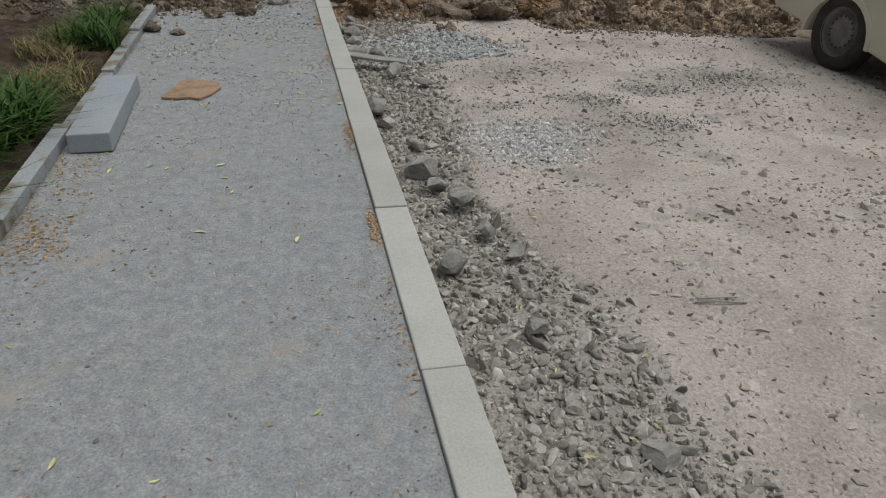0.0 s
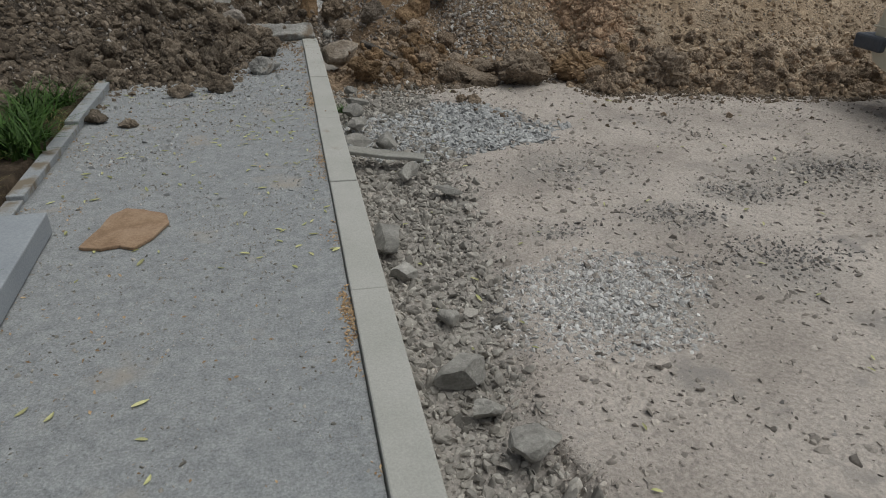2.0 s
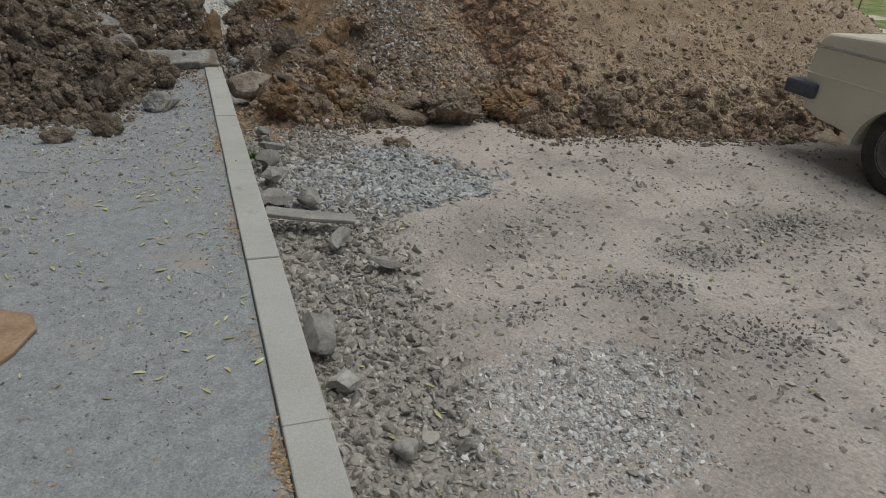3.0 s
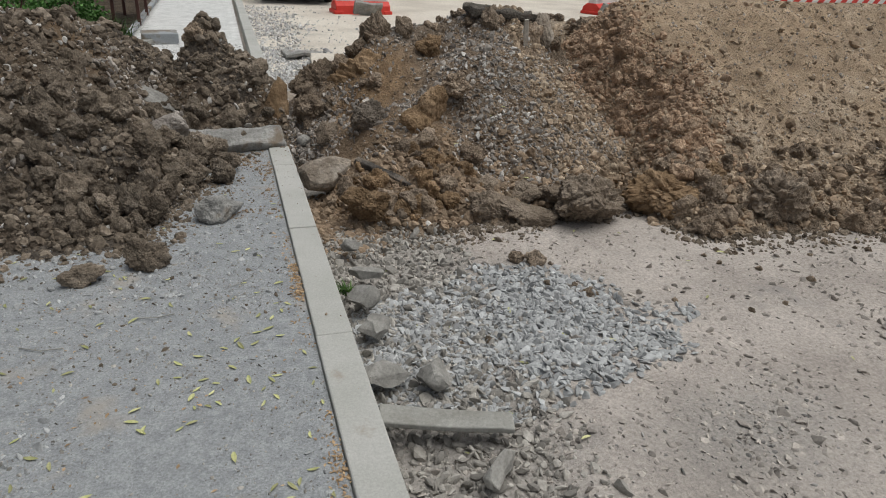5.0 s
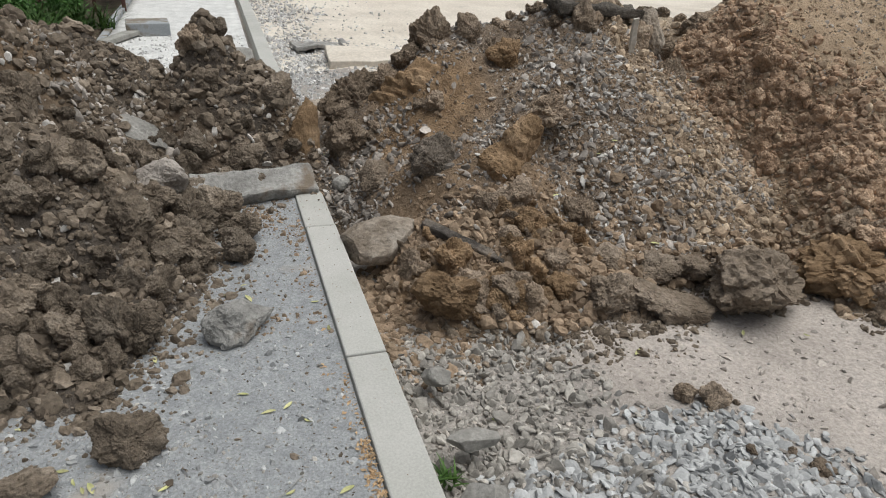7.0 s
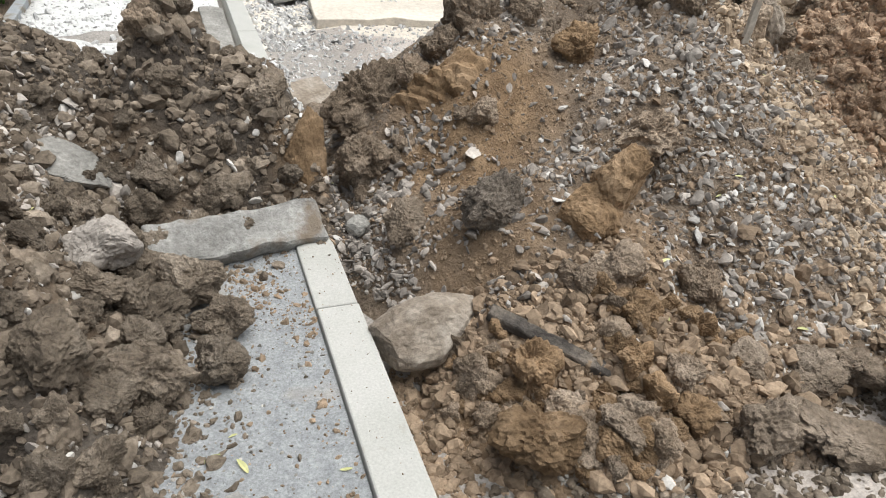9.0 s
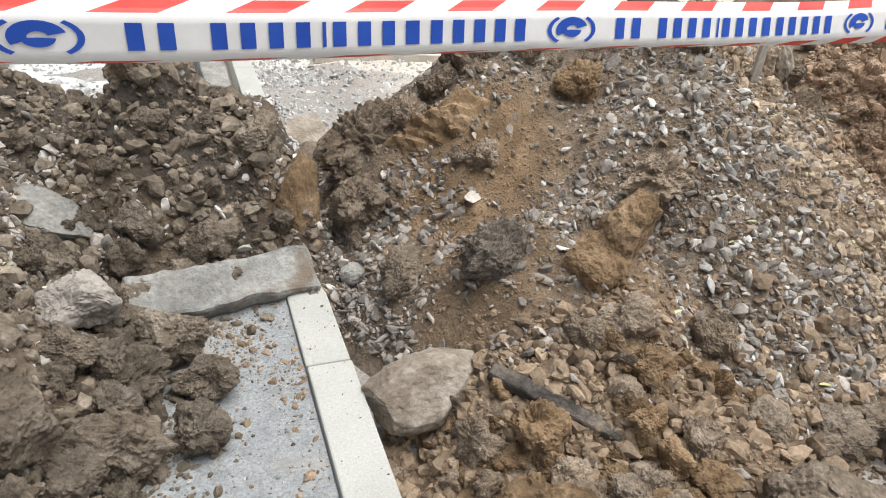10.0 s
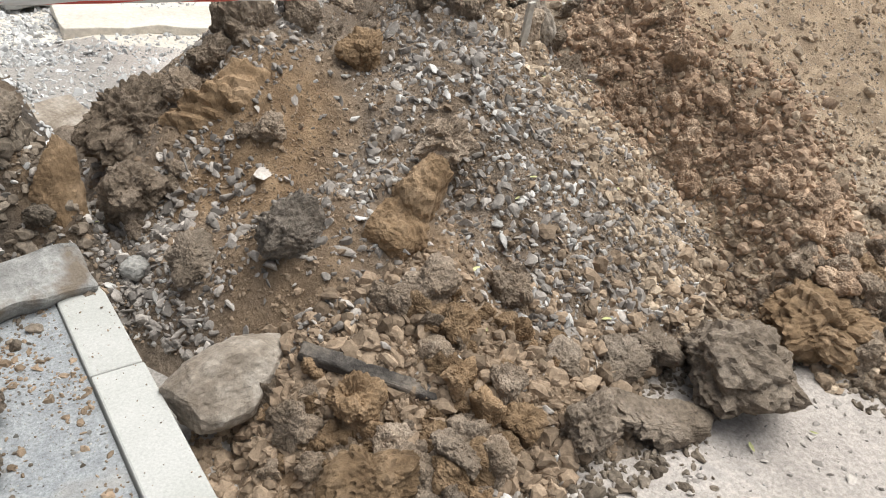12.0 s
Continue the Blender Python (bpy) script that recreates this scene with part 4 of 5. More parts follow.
xy = spots(rng, 240, 1.95, 2.9, 5.1, 6.5, lambda x, y: np.exp(-((x - gully(y)[0] - 0.12) / 0.13) ** 2))
strew(clod_set("clay_clod", "", REDCLAY, 760, 5), "reddish clay clod rolled into the hollow", xy, power_sizes(rng, len(xy), 0.016, 0.075, 1.8), 34, "clods in the hollow")
xy = spots(rng, 60, 0.2, 2.9, 6.5, 7.1, heap_only)
strew(clod_set("earth_clod", "", CLOD, 780, 5), "brown clod on the crest of a heap", xy, power_sizes(rng, len(xy), 0.03, 0.10, 1.5), 35, "clods on the crests")
xy = spots(rng, 26, 0.3, 3.6, 3.9, 4.75, lambda x, y: np.ones_like(x) * (y < 4.6))
strew(clod_set("soil_clod", "", CLOD, 800, 4), "small clod rolled onto the road", xy, power_sizes(rng, len(xy), 0.012, 0.03, 1.6), 36, "clods on the road")

# ---- crumbs and gravel on the heaps ----
xy = spots(rng, 2400, -2.0, 0.12, 4.6, 7.2, heap_only)
scatter("soil_crumbs", "lumps of dry soil between the clods of the dark heap", "soil", on_surface(xy, -0.004), power_sizes(rng, len(xy), 0.013, 0.045, 1.7), CRUMBLES, CLOD_CRUMB, 69, squash=0.9)
xy = spots(rng, 900, 0.16, 6.3, 4.4, 6.0, lambda x, y: heap_only(x, y) * (np.hypot((x - 0.62) * 0.8, y - 5.62) > 0.16) * np.clip(1.0 - 4 * (surface(x, y) + 0.1), 0.03, 1))
scatter("soil_crumbs", "lumps of brown soil at the feet of the heaps", "soil", on_surface(xy, -0.004), power_sizes(rng, len(xy), 0.016, 0.045, 1.6), CRUMBLES, CRUMB_BROWN, 70, squash=0.9)
xy = spots(rng, 16000, -2.6, 0.14, 4.5, 7.3, heap_only)
scatter("soil_crumbs", "loose dark soil crumbs covering the heap", "soil", on_surface(xy, 0.0), power_sizes(rng, len(xy), 0.006, 0.034, 1.7), CRUMBLES, CRUMB, 41, squash=0.8)
xy = spots(rng, 7500, 0.12, 2.5, 5.1, 7.2, lambda x, y: heap_only(x, y) * (middle_heap(x, y) > right_heap(x, y)) * np.clip(0.45 + 1.8 * fbm(x, y, 0.28, 3, 62), 0.08, 1))
scatter("soil_crumbs", "loose grey-brown crumbs covering the heap", "soil", on_surface(xy, 0.0), power_sizes(rng, len(xy), 0.004, 0.026, 1.9), CHIPS, CRUMB_BROWN, 42, squash=0.8)
xy = spots(rng, 16000, 1.7, 6.5, 4.4, 7.4, lambda x, y: heap_only(x, y) * np.clip(1.1 - 1.7 * right_heap(x, y), 0.12, 1))
scatter("soil_crumbs", "loose brown crumbs covering the long heap", "soil", on_surface(xy, 0.0), power_sizes(rng, len(xy), 0.006, 0.034, 1.9), CRUMBLES, TANCRUMB, 43, squash=0.8)


xy = spots(rng, 4200, 1.95, 3.1, 5.0, 6.6, lambda x, y: heap_only(x, y) * np.exp(-((x - gully(y)[0] - 0.17) / 0.2) ** 2))
scatter("soil_crumbs", "reddish clay crumbs rolled into the hollow", "soil", on_surface(xy, -0.002), power_sizes(rng, len(xy), 0.006, 0.034, 1.7), CRUMBLES, REDCRUMB, 79, squash=0.85)
xy = spots(rng, 14000, 2.2, 5.6, 4.6, 7.1, lambda x, y: heap_only(x, y) * (right_heap(x, y) > middle_heap(x, y)))
scatter("soil_crumbs", "fine dry crumbs over the long heap", "soil", on_surface(xy, 0.0), power_sizes(rng, len(xy), 0.003, 0.011, 1.6), CHIPS, TANCRUMB, 74, squash=0.8)
xy = spots(rng, 15000, 0.14, 2.6, 4.9, 7.1, lambda x, y: heap_only(x, y) * (middle_heap(x, y) > right_heap(x, y)))
scatter("soil_crumbs", "fine crumbs of soil over the heaps", "soil", on_surface(xy, 0.0), power_sizes(rng, len(xy), 0.0025, 0.010, 1.5), CHIPS, CRUMB_BROWN, 68, squash=0.8)


def gravelly(x, y):
    bare = np.maximum(blob(x, y, 0.70, 6.5, 0.3, 0.28, 35), 0.9 * blob(x, y, 0.6, 5.95, 0.17, 0.32, 36))
    bare = np.maximum(bare, 0.95 * blob(x, y, 1.02, 5.8, 0.16, 0.26, 37))
    return heap_only(x, y) * (middle_heap(x, y) > right_heap(x, y) - 0.03) * np.clip(0.1 + 3.2 * fbm(x, y, 0.26, 3, 61) + 1.3 * blob(x, y, 1.45, 5.85, 0.5, 0.6, 8) + 0.2 * blob(x, y, 0.9, 5.9, 0.4, 0.35, 9) + 0.3 * blob(x, y, 0.38, 6.15, 0.3, 0.45, 10), 0.05, 1) * (1 - bare)


xy = spots(rng, 5200, 0.14, 2.3, 5.15, 7.1, gravelly)
scatter("gravel", "grey gravel mixed into the soil heap", "gravel", on_surface(xy, 0.001), power_sizes(rng, len(xy), 0.007, 0.030, 1.3), PEBBLES, HEAPGRAVEL, 44)
xy = spots(rng, 550, 0.14, 2.3, 5.15, 7.1, gravelly)
scatter("pale_pebbles", "scattered pale stones on the soil heap", "gravel", on_surface(xy, 0.0), power_sizes(rng, len(xy), 0.009, 0.030, 1.6), PEBBLES, PALESTONE, 45)
xy = spots(rng, 3200, -2.2, 0.12, 4.7, 7.2, lambda x, y: heap_only(x, y) * np.clip(0.3 + 1.8 * fbm(x, y, 0.5, 3, 66), 0.03, 1))
scatter("gravel", "grey stones mixed into the dark heap", "gravel", on_surface(xy, 0.0), power_sizes(rng, len(xy), 0.006, 0.028, 1.6), PEBBLES, HEAPGRAVEL, 46)
xy = spots(rng, 420, 1.0, 2.1, 5.3, 6.6, lambda x, y: heap_only(x, y) * (middle_heap(x, y) > right_heap(x, y)) * np.clip(blob(x, y, 1.5, 5.85, 0.35, 0.5, 8) + 1.5 * fbm(x, y, 0.3, 3, 63), 0, 1))
scatter("pale_pebbles", "pale stones washed out on the gravelly slope", "gravel", on_surface(xy, -0.001), power_sizes(rng, len(xy), 0.008, 0.028, 1.6), PEBBLES, PALESTONE, 78)
xy = spots(rng, 900, -1.4, -0.3, 5.9, 7.1, lambda x, y: heap_only(x, y) * np.maximum(blob(x, y, -0.82, 6.55, 0.32, 0.3, 21), 0.8 * blob(x, y, -0.62, 6.2, 0.16, 0.14, 22)))
scatter("pale_pebbles", "pale dusty rubble strewn on the dark heap", "gravel", on_surface(xy, -0.002), power_sizes(rng, len(xy), 0.006, 0.034, 1.6), PEBBLES, DUSTSTONE, 73)
xy = spots(rng, 260, -1.6, 0.1, 4.8, 7.0, heap_only)
scatter("pale_pebbles", "pale stones on the dark heap", "gravel", on_surface(xy, -0.003), power_sizes(rng, len(xy), 0.010, 0.032, 1.6), PEBBLES, PALESTONE, 47)
xy = spots(rng, 6500, 1.9, 5.6, 4.6, 7.0, lambda x, y: heap_only(x, y) * (right_heap(x, y) > middle_heap(x, y)))
scatter("gravel", "small grey stones on the long brown heap", "gravel", on_surface(xy, 0.0), power_sizes(rng, len(xy), 0.004, 0.020, 1.8), CHIPS, DUSTSTONE, 48)

xy = spots(rng, 2600, 0.17, 1.5, 5.08, 5.85, lambda x, y: heap_only(x, y) * np.clip((1.1 - x) / 0.4, 0.1, 1))
scatter("soil_crumbs", "ochre clay crumbs between the clods", "soil", on_surface(xy, 0.0), power_sizes(rng, len(xy), 0.006, 0.034, 1.5), CRUMBLES, CRUMB_BROWN, 62, squash=0.8)
xy = spots(rng, 1100, 0.145, 0.5, 4.95, 5.85, lambda x, y: np.clip((y - 4.9) * 2, 0.1, 1))
scatter("soil_crumbs", "crumbly soil banked against the kerb", "soil", on_surface(xy, 0.002), power_sizes(rng, len(xy), 0.007, 0.036, 1.4), CRUMBLES, CRUMB_BROWN, 67, squash=0.8)
xy = spots(rng, 850, 0.16, 0.75, 5.75, 6.7, lambda x, y: heap_only(x, y) * np.clip(0.5 + 2.5 * fbm(x, y, 0.22, 3, 64), 0.05, 1))
scatter("gravel", "grey stones packed beside the kerb under the heap", "gravel", on_surface(xy, -0.002), power_sizes(rng, len(xy), 0.009, 0.032, 1.6), PEBBLES, HEAPGRAVEL, 63)
xy = np.concatenate([spots(rng, 1900, 0.15, 5.4, 4.3, 5.4, lambda x, y: (1 - heap_only(x, y)) * np.clip(heap_only(x, y + 0.10) + 0.35 * heap_only(x, y + 0.25), 0, 1)),
                     spots(rng, 900, -1.33, -0.02, 4.2, 6.5, lambda x, y: (1 - heap_only(x, y)) * np.clip(heap_only(x - 0.08, y + 0.06) + 0.3 * heap_only(x - 0.16, y + 0.2), 0, 1))])
scatter("soil_crumbs", "crumbs of soil rolled from the heaps' feet", "soil", on_surface(xy, 0.0), power_sizes(rng, len(xy), 0.005, 0.032, 1.5), CRUMBLES, CLOD_CRUMB, 49, squash=0.8)


# ---- stones along the kerb and on the road ----
def strip(x, y):
    return (1 - road_height(x, y)[1]) * off_crack(x, y) * (x > 0.145) * (1 - heap_only(x, y))


xy = spots(rng, 1300, 0.4, 0.9, -1.2, 1.7, lambda x, y: np.exp(-((x - road_edge(y) - 0.03) / 0.06) ** 2))
scatter("gravel", "small stones along the broken edge of the road", "gravel", on_surface(xy, 0.0), power_sizes(rng, len(xy), 0.004, 0.018, 1.6), CHIPS, DUSTSTONE, 72)
xy = spots(rng, 9000, 0.145, 0.95, -1.4, 5.3, strip)
scatter("gravel", "crushed grey stone filling the strip beside the kerb", "gravel", on_surface(xy, 0.002), power_sizes(rng, len(xy), 0.007, 0.022, 1.0), PEBBLES, GRAVEL, 51)
xy = spots(rng, 3600, 0.145, 0.9, -1.6, 5.2, strip)
scatter("gravel", "coarser crushed stone beside the kerb", "gravel", on_surface(xy, -0.006), power_sizes(rng, len(xy), 0.011, 0.034, 1.6), PEBBLES, GRAVEL, 52)
xy = spots(rng, 5200, 0.3, 1.6, 1.4, 2.6, lambda x, y: blob(x, y, 1.0, 1.98, 0.36, 0.36, 7) ** 0.7)
scatter("gravel", "spilled patch of pale crushed stone on the road", "gravel", on_surface(xy, 0.0), power_sizes(rng, len(xy), 0.004, 0.022, 1.6), CHIPS, PALEGRIT, 53)
xy = spots(rng, 4300, 0.15, 1.7, 3.55, 4.8, lambda x, y: blob(x, y, 0.82, 4.12, 0.62, 0.42, 7) ** 0.6)
scatter("gravel", "spilled pile of blue-grey crushed stone on the road", "gravel", on_surface(xy, -0.003), power_sizes(rng, len(xy), 0.012, 0.030, 1.5), PEBBLES, BLUEGRAVEL, 54, level=0.3, squash=0.5)

xy = spots(rng, 3800, 0.6, 1.5, 1.6, 2.4, lambda x, y: blob(x, y, 1.05, 2.02, 0.26, 0.22, 7) ** 1.2)
scatter("gravel", "pale stone dust and fine chips on the road", "gravel", on_surface(xy, 0.0), power_sizes(rng, len(xy), 0.003, 0.011, 1.6), CHIPS, PALEGRIT, 76, level=0.5, squash=0.5)


def loose(x, y):
    near_edge = np.exp(-np.clip(x - 0.5, 0, 9) / 0.35)
    return (1 - heap_only(x, y)) * off_crack(x, y) * np.clip(0.08 + 0.8 * near_edge + 0.5 * grit(x, y) + 1.1 * np.clip(fbm(x, y, 0.7, 3, 91), 0, 1), 0, 1)


xy = spots(rng, 7000, 0.145, 1.3, -2.2, 5.3, lambda x, y: (0.15 + 0.85 * (1 - road_height(x, y)[1])) * off_crack(x, y) * (1 - heap_only(x, y)))
scatter("gravel", "dusty brown stones mixed into the strip beside the kerb", "gravel", on_surface(xy, 0.0), power_sizes(rng, len(xy), 0.004, 0.022, 1.6), CHIPS, DUSTSTONE, 50)
xy = spots(rng, 17000, 0.45, 5.2, -2.0, 5.2, loose)
scatter("gravel", "loose dusty stones strewn over the road", "gravel", on_surface(xy, 0.002), power_sizes(rng, len(xy), 0.004, 0.025, 1.7), CHIPS, DUSTSTONE, 55, level=0.5, squash=0.5)
xy = spots(rng, 4200, 0.45, 4.6, -1.6, 5.0, lambda x, y: np.clip(grit(x, y), 0, 1) * (x > 0.9) * (1 - heap_only(x, y)) + 0.07 * (1 - heap_only(x, y)))
scatter("gravel", "dark stone chips strewn over the road", "gravel", on_surface(xy, 0.001), power_sizes(rng, len(xy), 0.004, 0.018, 1.8), CHIPS, DARKCHIP, 56, level=0.5, squash=0.5)
dark = ((1.90, 2.18, 0.42, 0.16), (2.12, 2.90, 0.16, 0.08), (2.35, 2.80, 0.25, 0.1), (1.05, 2.55, 0.2, 0.1), (1.68, 2.62, 0.25, 0.13), (2.95, 3.05, 0.25, 0.1))
xy = spots(rng, 1200, 0.8, 3.5, 1.8, 3.4, lambda x, y: np.maximum.reduce([blob(x, y, cx, cy, rx, ry, int(cx * 40)) ** 1.3 for cx, cy, rx, ry in dark]))
scatter("gravel", "heaped dark chips in patches on the road", "gravel", on_surface(xy, -0.002), power_sizes(rng, len(xy), 0.004, 0.02, 1.5), CHIPS, DARKCHIP, 77, level=0.6, squash=0.6)
xy = spots(rng, 6500, 0.7, 4.4, -0.6, 4.9, lambda x, y: (1 - heap_only(x, y)) * np.clip(0.12 + 0.5 * grit(x, y) + 1.3 * np.clip(fbm(x, y, 0.5, 3, 92), 0, 1), 0, 1))
scatter("gravel", "half-sunk dusty stones on the road", "gravel", on_surface(xy, 0.0), power_sizes(rng, len(xy), 0.009, 0.032, 2.0), CHIPS, DUSTSTONE, 65, level=0.35, squash=0.42)
xy = spots(rng, 1300, -1.3, -0.03, 2.6, 5.2, lambda x, y: (1 - heap_only(x, y)) * np.clip(0.2 + 1.6 * fbm(x, y, 0.5, 3, 98), 0, 1))
scatter("gravel", "small grey stones pressed into the footpath", "gravel", np.column_stack([xy, paving_height(xy[:, 0], xy[:, 1]) - 0.002]), power_sizes(rng, len(xy), 0.006, 0.02, 1.8), PEBBLES, BLUEGRAVEL, 66)


def paved(x, y):
    return (x < -0.01) * (x > -1.32) * (1 - heap_only(x, y)) * np.clip(0.25 + 1.2 * fbm(x, y, 0.45, 3, 95) + 0.15 * np.clip(y - 2, 0, 4), 0.05, 1)


xy = spots(rng, 13000, -1.32, -0.01, -1.5, 6.4, paved)
z = paving_height(xy[:, 0], xy[:, 1])
scatter("gravel", "fine loose chips on the footpath", "gravel", np.column_stack([xy, z]), power_sizes(rng, len(xy), 0.002, 0.012, 1.7), CHIPS, GRAVEL, 57)
xy = spots(rng, 3000, -1.32, -0.01, -1.5, 6.4, paved)
scatter("gravel", "fine dark specks of stone on the footpath", "gravel", np.column_stack([xy, paving_height(xy[:, 0], xy[:, 1])]), power_sizes(rng, len(xy), 0.0018, 0.006, 2.2), CHIPS, DARKCHIP, 61)
xy = spots(rng, 500, -1.32, -0.01, 3.8, 6.4, paved)
scatter("soil_crumbs", "crumbs of soil trodden over the footpath", "soil", np.column_stack([xy, paving_height(xy[:, 0], xy[:, 1])]), power_sizes(rng, len(xy), 0.003, 0.018, 1.8), CHIPS, CRUMB, 58)
xy = spots(rng, 110, 0.005, 0.13, 1.5, 6.4, lambda x, y: np.clip((y - 1) / 5.4, 0, 1) ** 5)
scatter("soil_crumbs", "crumbs of soil on the kerb stones", "soil", np.column_stack([xy, np.full(len(xy), 0.001)]), power_sizes(rng, len(xy), 0.0015, 0.007, 2.0), CHIPS, CRUMB_BROWN, 59)
xy = spots(rng, 700, -0.5, -0.01, 5.2, 6.45, lambda x, y: (1 - heap_only(x, y)) * np.clip(0.3 + 2 * fbm(x, y, 0.2, 3, 97), 0.05, 1))
scatter("soil_crumbs", "trodden soil crumbs before the broken kerb piece", "soil", np.column_stack([xy, paving_height(xy[:, 0], xy[:, 1])]), power_sizes(rng, len(xy), 0.003, 0.018, 1.7), CRUMBLES, CRUMB_BROWN, 64, squash=0.7)
# the torn strip past the heaps
xy = spots(rng, 6500, -1.35, 3.2, 7.2, 11.0, lambda x, y: np.clip(1.2 - (y - 7.6) * 0.25, 0.05, 1))
z = np.where(xy[:, 1] < 8.75, left_heap(xy[:, 0], xy[:, 1]), -9)
z = np.maximum(z, ground_height(xy[:, 0], xy[:, 1]))
z = np.where((xy[:, 0] < 0) & (xy[:, 1] > 8.9), paving_height(xy[:, 0], xy[:, 1]), z)
z = np.where((xy[:, 0] > -0.02) & (xy[:, 0] < 0.20) & (xy[:, 1] > 8.25), -9, z)
ok = z > -5
scatter("gravel", "rubble and stones past the trench", "gravel", np.column_stack([xy, z])[ok], power_sizes(rng, int(ok.sum()), 0.009, 0.04, 1.9), PEBBLES, PALEGRIT, 60)


xy = spots(rng, 3600, 0.2, 2.2, 9.3, 17.0, lambda x, y: np.clip(1.25 - (x - 0.2) / 0.75 + 0.9 * fbm(x, y, 0.8, 3, 88), 0.03, 1) * np.clip(1.2 - (y - 9.3) * 0.1, 0.2, 1))
scatter("gravel", "rubble and grit along the far kerb", "gravel", np.column_stack([xy, ground_height(xy[:, 0], xy[:, 1])]), power_sizes(rng, len(xy), 0.012, 0.05, 1.8), PEBBLES, PALEGRIT, 75, squash=0.5)

# ---- barrier tape ----
def smoothstep(v):
    v = min(1.0, max(0.0, v))
    return v * v * (3 - 2 * v)


def tape_point(x, v, proud=0.0):
    """v: 0 lower edge, 1 foot of the lettered band, 2 its head, 3 upper edge."""
    s = smoothstep((x - 0.3) / 1.3)
    y = 5.124 + 0.14 * max(x - 0.2, 0.0) + 0.10 * min(x - 0.2, 0.0) + 0.004 * math.sin(x * 5.0)
    foot = 1.131 - 0.030 * x + 0.003 * x * x + 0.002 * math.sin(x * 7.0)
    lean = 0.006 * math.sin(x * 2.3)
    rows = [(0.012 * (1 - s), -0.005 * (1 - s)), (0.0, 0.030 * s), (lean + 0.004, 0.030 * s + 0.040), (lean + 0.026, 0.030 * s + 0.047)]
    k = min(2, int(v))
    f = v - k
    dy = rows[k][0] * (1 - f) + rows[k + 1][0] * f
    dz = rows[k][1] * (1 - f) + rows[k + 1][1] * f
    return (x, y + dy - proud, foot + dz)


tape = tagged(new("barrier_tape"), "red and white barrier tape with blue lettering strung over the heaps", "barrier tape")
X0, X1 = -2.2, 6.6
bm = bmesh.new()
edges = [0.0, 1.0, 2.0, 3.0]
step, half = 0.0138, 4
count = int((X1 - X0) / step)
grid = []
for k in range(count + 1):
    row = []
    for v in (0.0, 0.5, 1.0, 1.25, 1.5, 1.75, 2.0, 2.5, 3.0):
        slant = 0.028 * (v if v < 1.0 else 1.0 if v <= 2 else v - 1) if v not in (1.25, 1.5, 1.75) else 0.028
        row.append(bm.verts.new(tape_point(X0 + k * step + slant, v)))
    grid.append(row)
for k in range(count):
    for r in range(8):
        f = bm.faces.new((grid[k][r], grid[k + 1][r], grid[k + 1][r + 1], grid[k][r + 1]))
        f.material_index = 1 if r in (0, 1, 6, 7) and (k // half) % 2 == 0 else 0
        f.smooth = True
band = part("band", bm, TAPEWHITE, tape)
band.data.materials.append(TAPERED)


def tape_patch(bm, x0, x1, v0, v1, proud=0.0012, n=3):
    low = [bm.verts.new(tape_point(x0 + (x1 - x0) * i / n, v0, proud)) for i in range(n + 1)]
    high = [bm.verts.new(tape_point(x0 + (x1 - x0) * i / n, v1, proud)) for i in range(n + 1)]
    for i in range(n):
        bm.faces.new((low[i], low[i + 1], high[i + 1], high[i]))


def tape_disc(bm, cx, cv, rx, rv, inner, proud, a0=0.0, a1=2 * math.pi, n=20):
    out = []
    for i in range(n + 1):
        a = a0 + (a1 - a0) * i / n
        out.append([bm.verts.new(tape_point(cx + rx * k * math.cos(a), cv + rv * k * math.sin(a), proud)) for k in (inner, 1.0)])
    for i in range(n):
        bm.faces.new((out[i][0], out[i][1], out[i + 1][1], out[i + 1][0]))


REPEAT = 0.53
for k in range(17):
    x = -0.27 - 4 * REPEAT + k * REPEAT
    if x < X0 + 0.05 or x + REPEAT > X1 + 0.02:
        continue
    at = x
    for wide in [1, 1, 0, 1, 1, 1, 1, 0.4, 1, 1, 1, 1.1, 1, 1, 1, 1, 1]:
        if wide:
            bm = bmesh.new()
            tape_patch(bm, at + 0.003, at + 0.0165 * wide, 1.22, 1.80)
            part("blue_bar", bm, TAPEBLUE, tape)
        at += 0.0255 * wide if wide else 0.018
    bm = bmesh.new()
    cx = x + 0.468
    tape_disc(bm, cx, 1.5, 0.022, 0.34, 0.35, 0.0012, 0.3, 3.6)
    tape_disc(bm, cx, 1.5, 0.013, 0.20, 0.0, 0.0016, 3.2, 6.2)
    tape_disc(bm, cx, 1.5, 0.034, 0.44, 0.84, 0.0012, -0.9, 0.9)
    tape_disc(bm, cx, 1.5, 0.034, 0.44, 0.84, 0.0012, math.pi - 0.9, math.pi + 0.9)
    part("emblem", bm, TAPEBLUE, tape, "blue round swirl emblem")
for x in (X0, X1 - 0.02):
    px, py, pz = tape_point(x, 1.0)
    low = float(min(-0.05, surface(px, py)))
    bm = bmesh.new()
    bmesh.ops.create_cone(bm, segments=10, radius1=0.009, radius2=0.009, depth=1.7, cap_ends=True)
    bmesh.ops.translate(bm, vec=(px, py + 0.012, 0.45), verts=bm.verts)
    tagged(part("steel_stake", bm, STEEL), "thin rusty steel stake holding the tape", "stake")


# ---- parked car ----
def arc_profile(wheels, radius, low):
    pts = []
    for wy in wheels:
        for k in range(13):
            a = math.pi * k / 12
            pts.append((wy + radius * math.cos(a), low + 0.13 + radius * math.sin(a) * 0.95))
    return pts


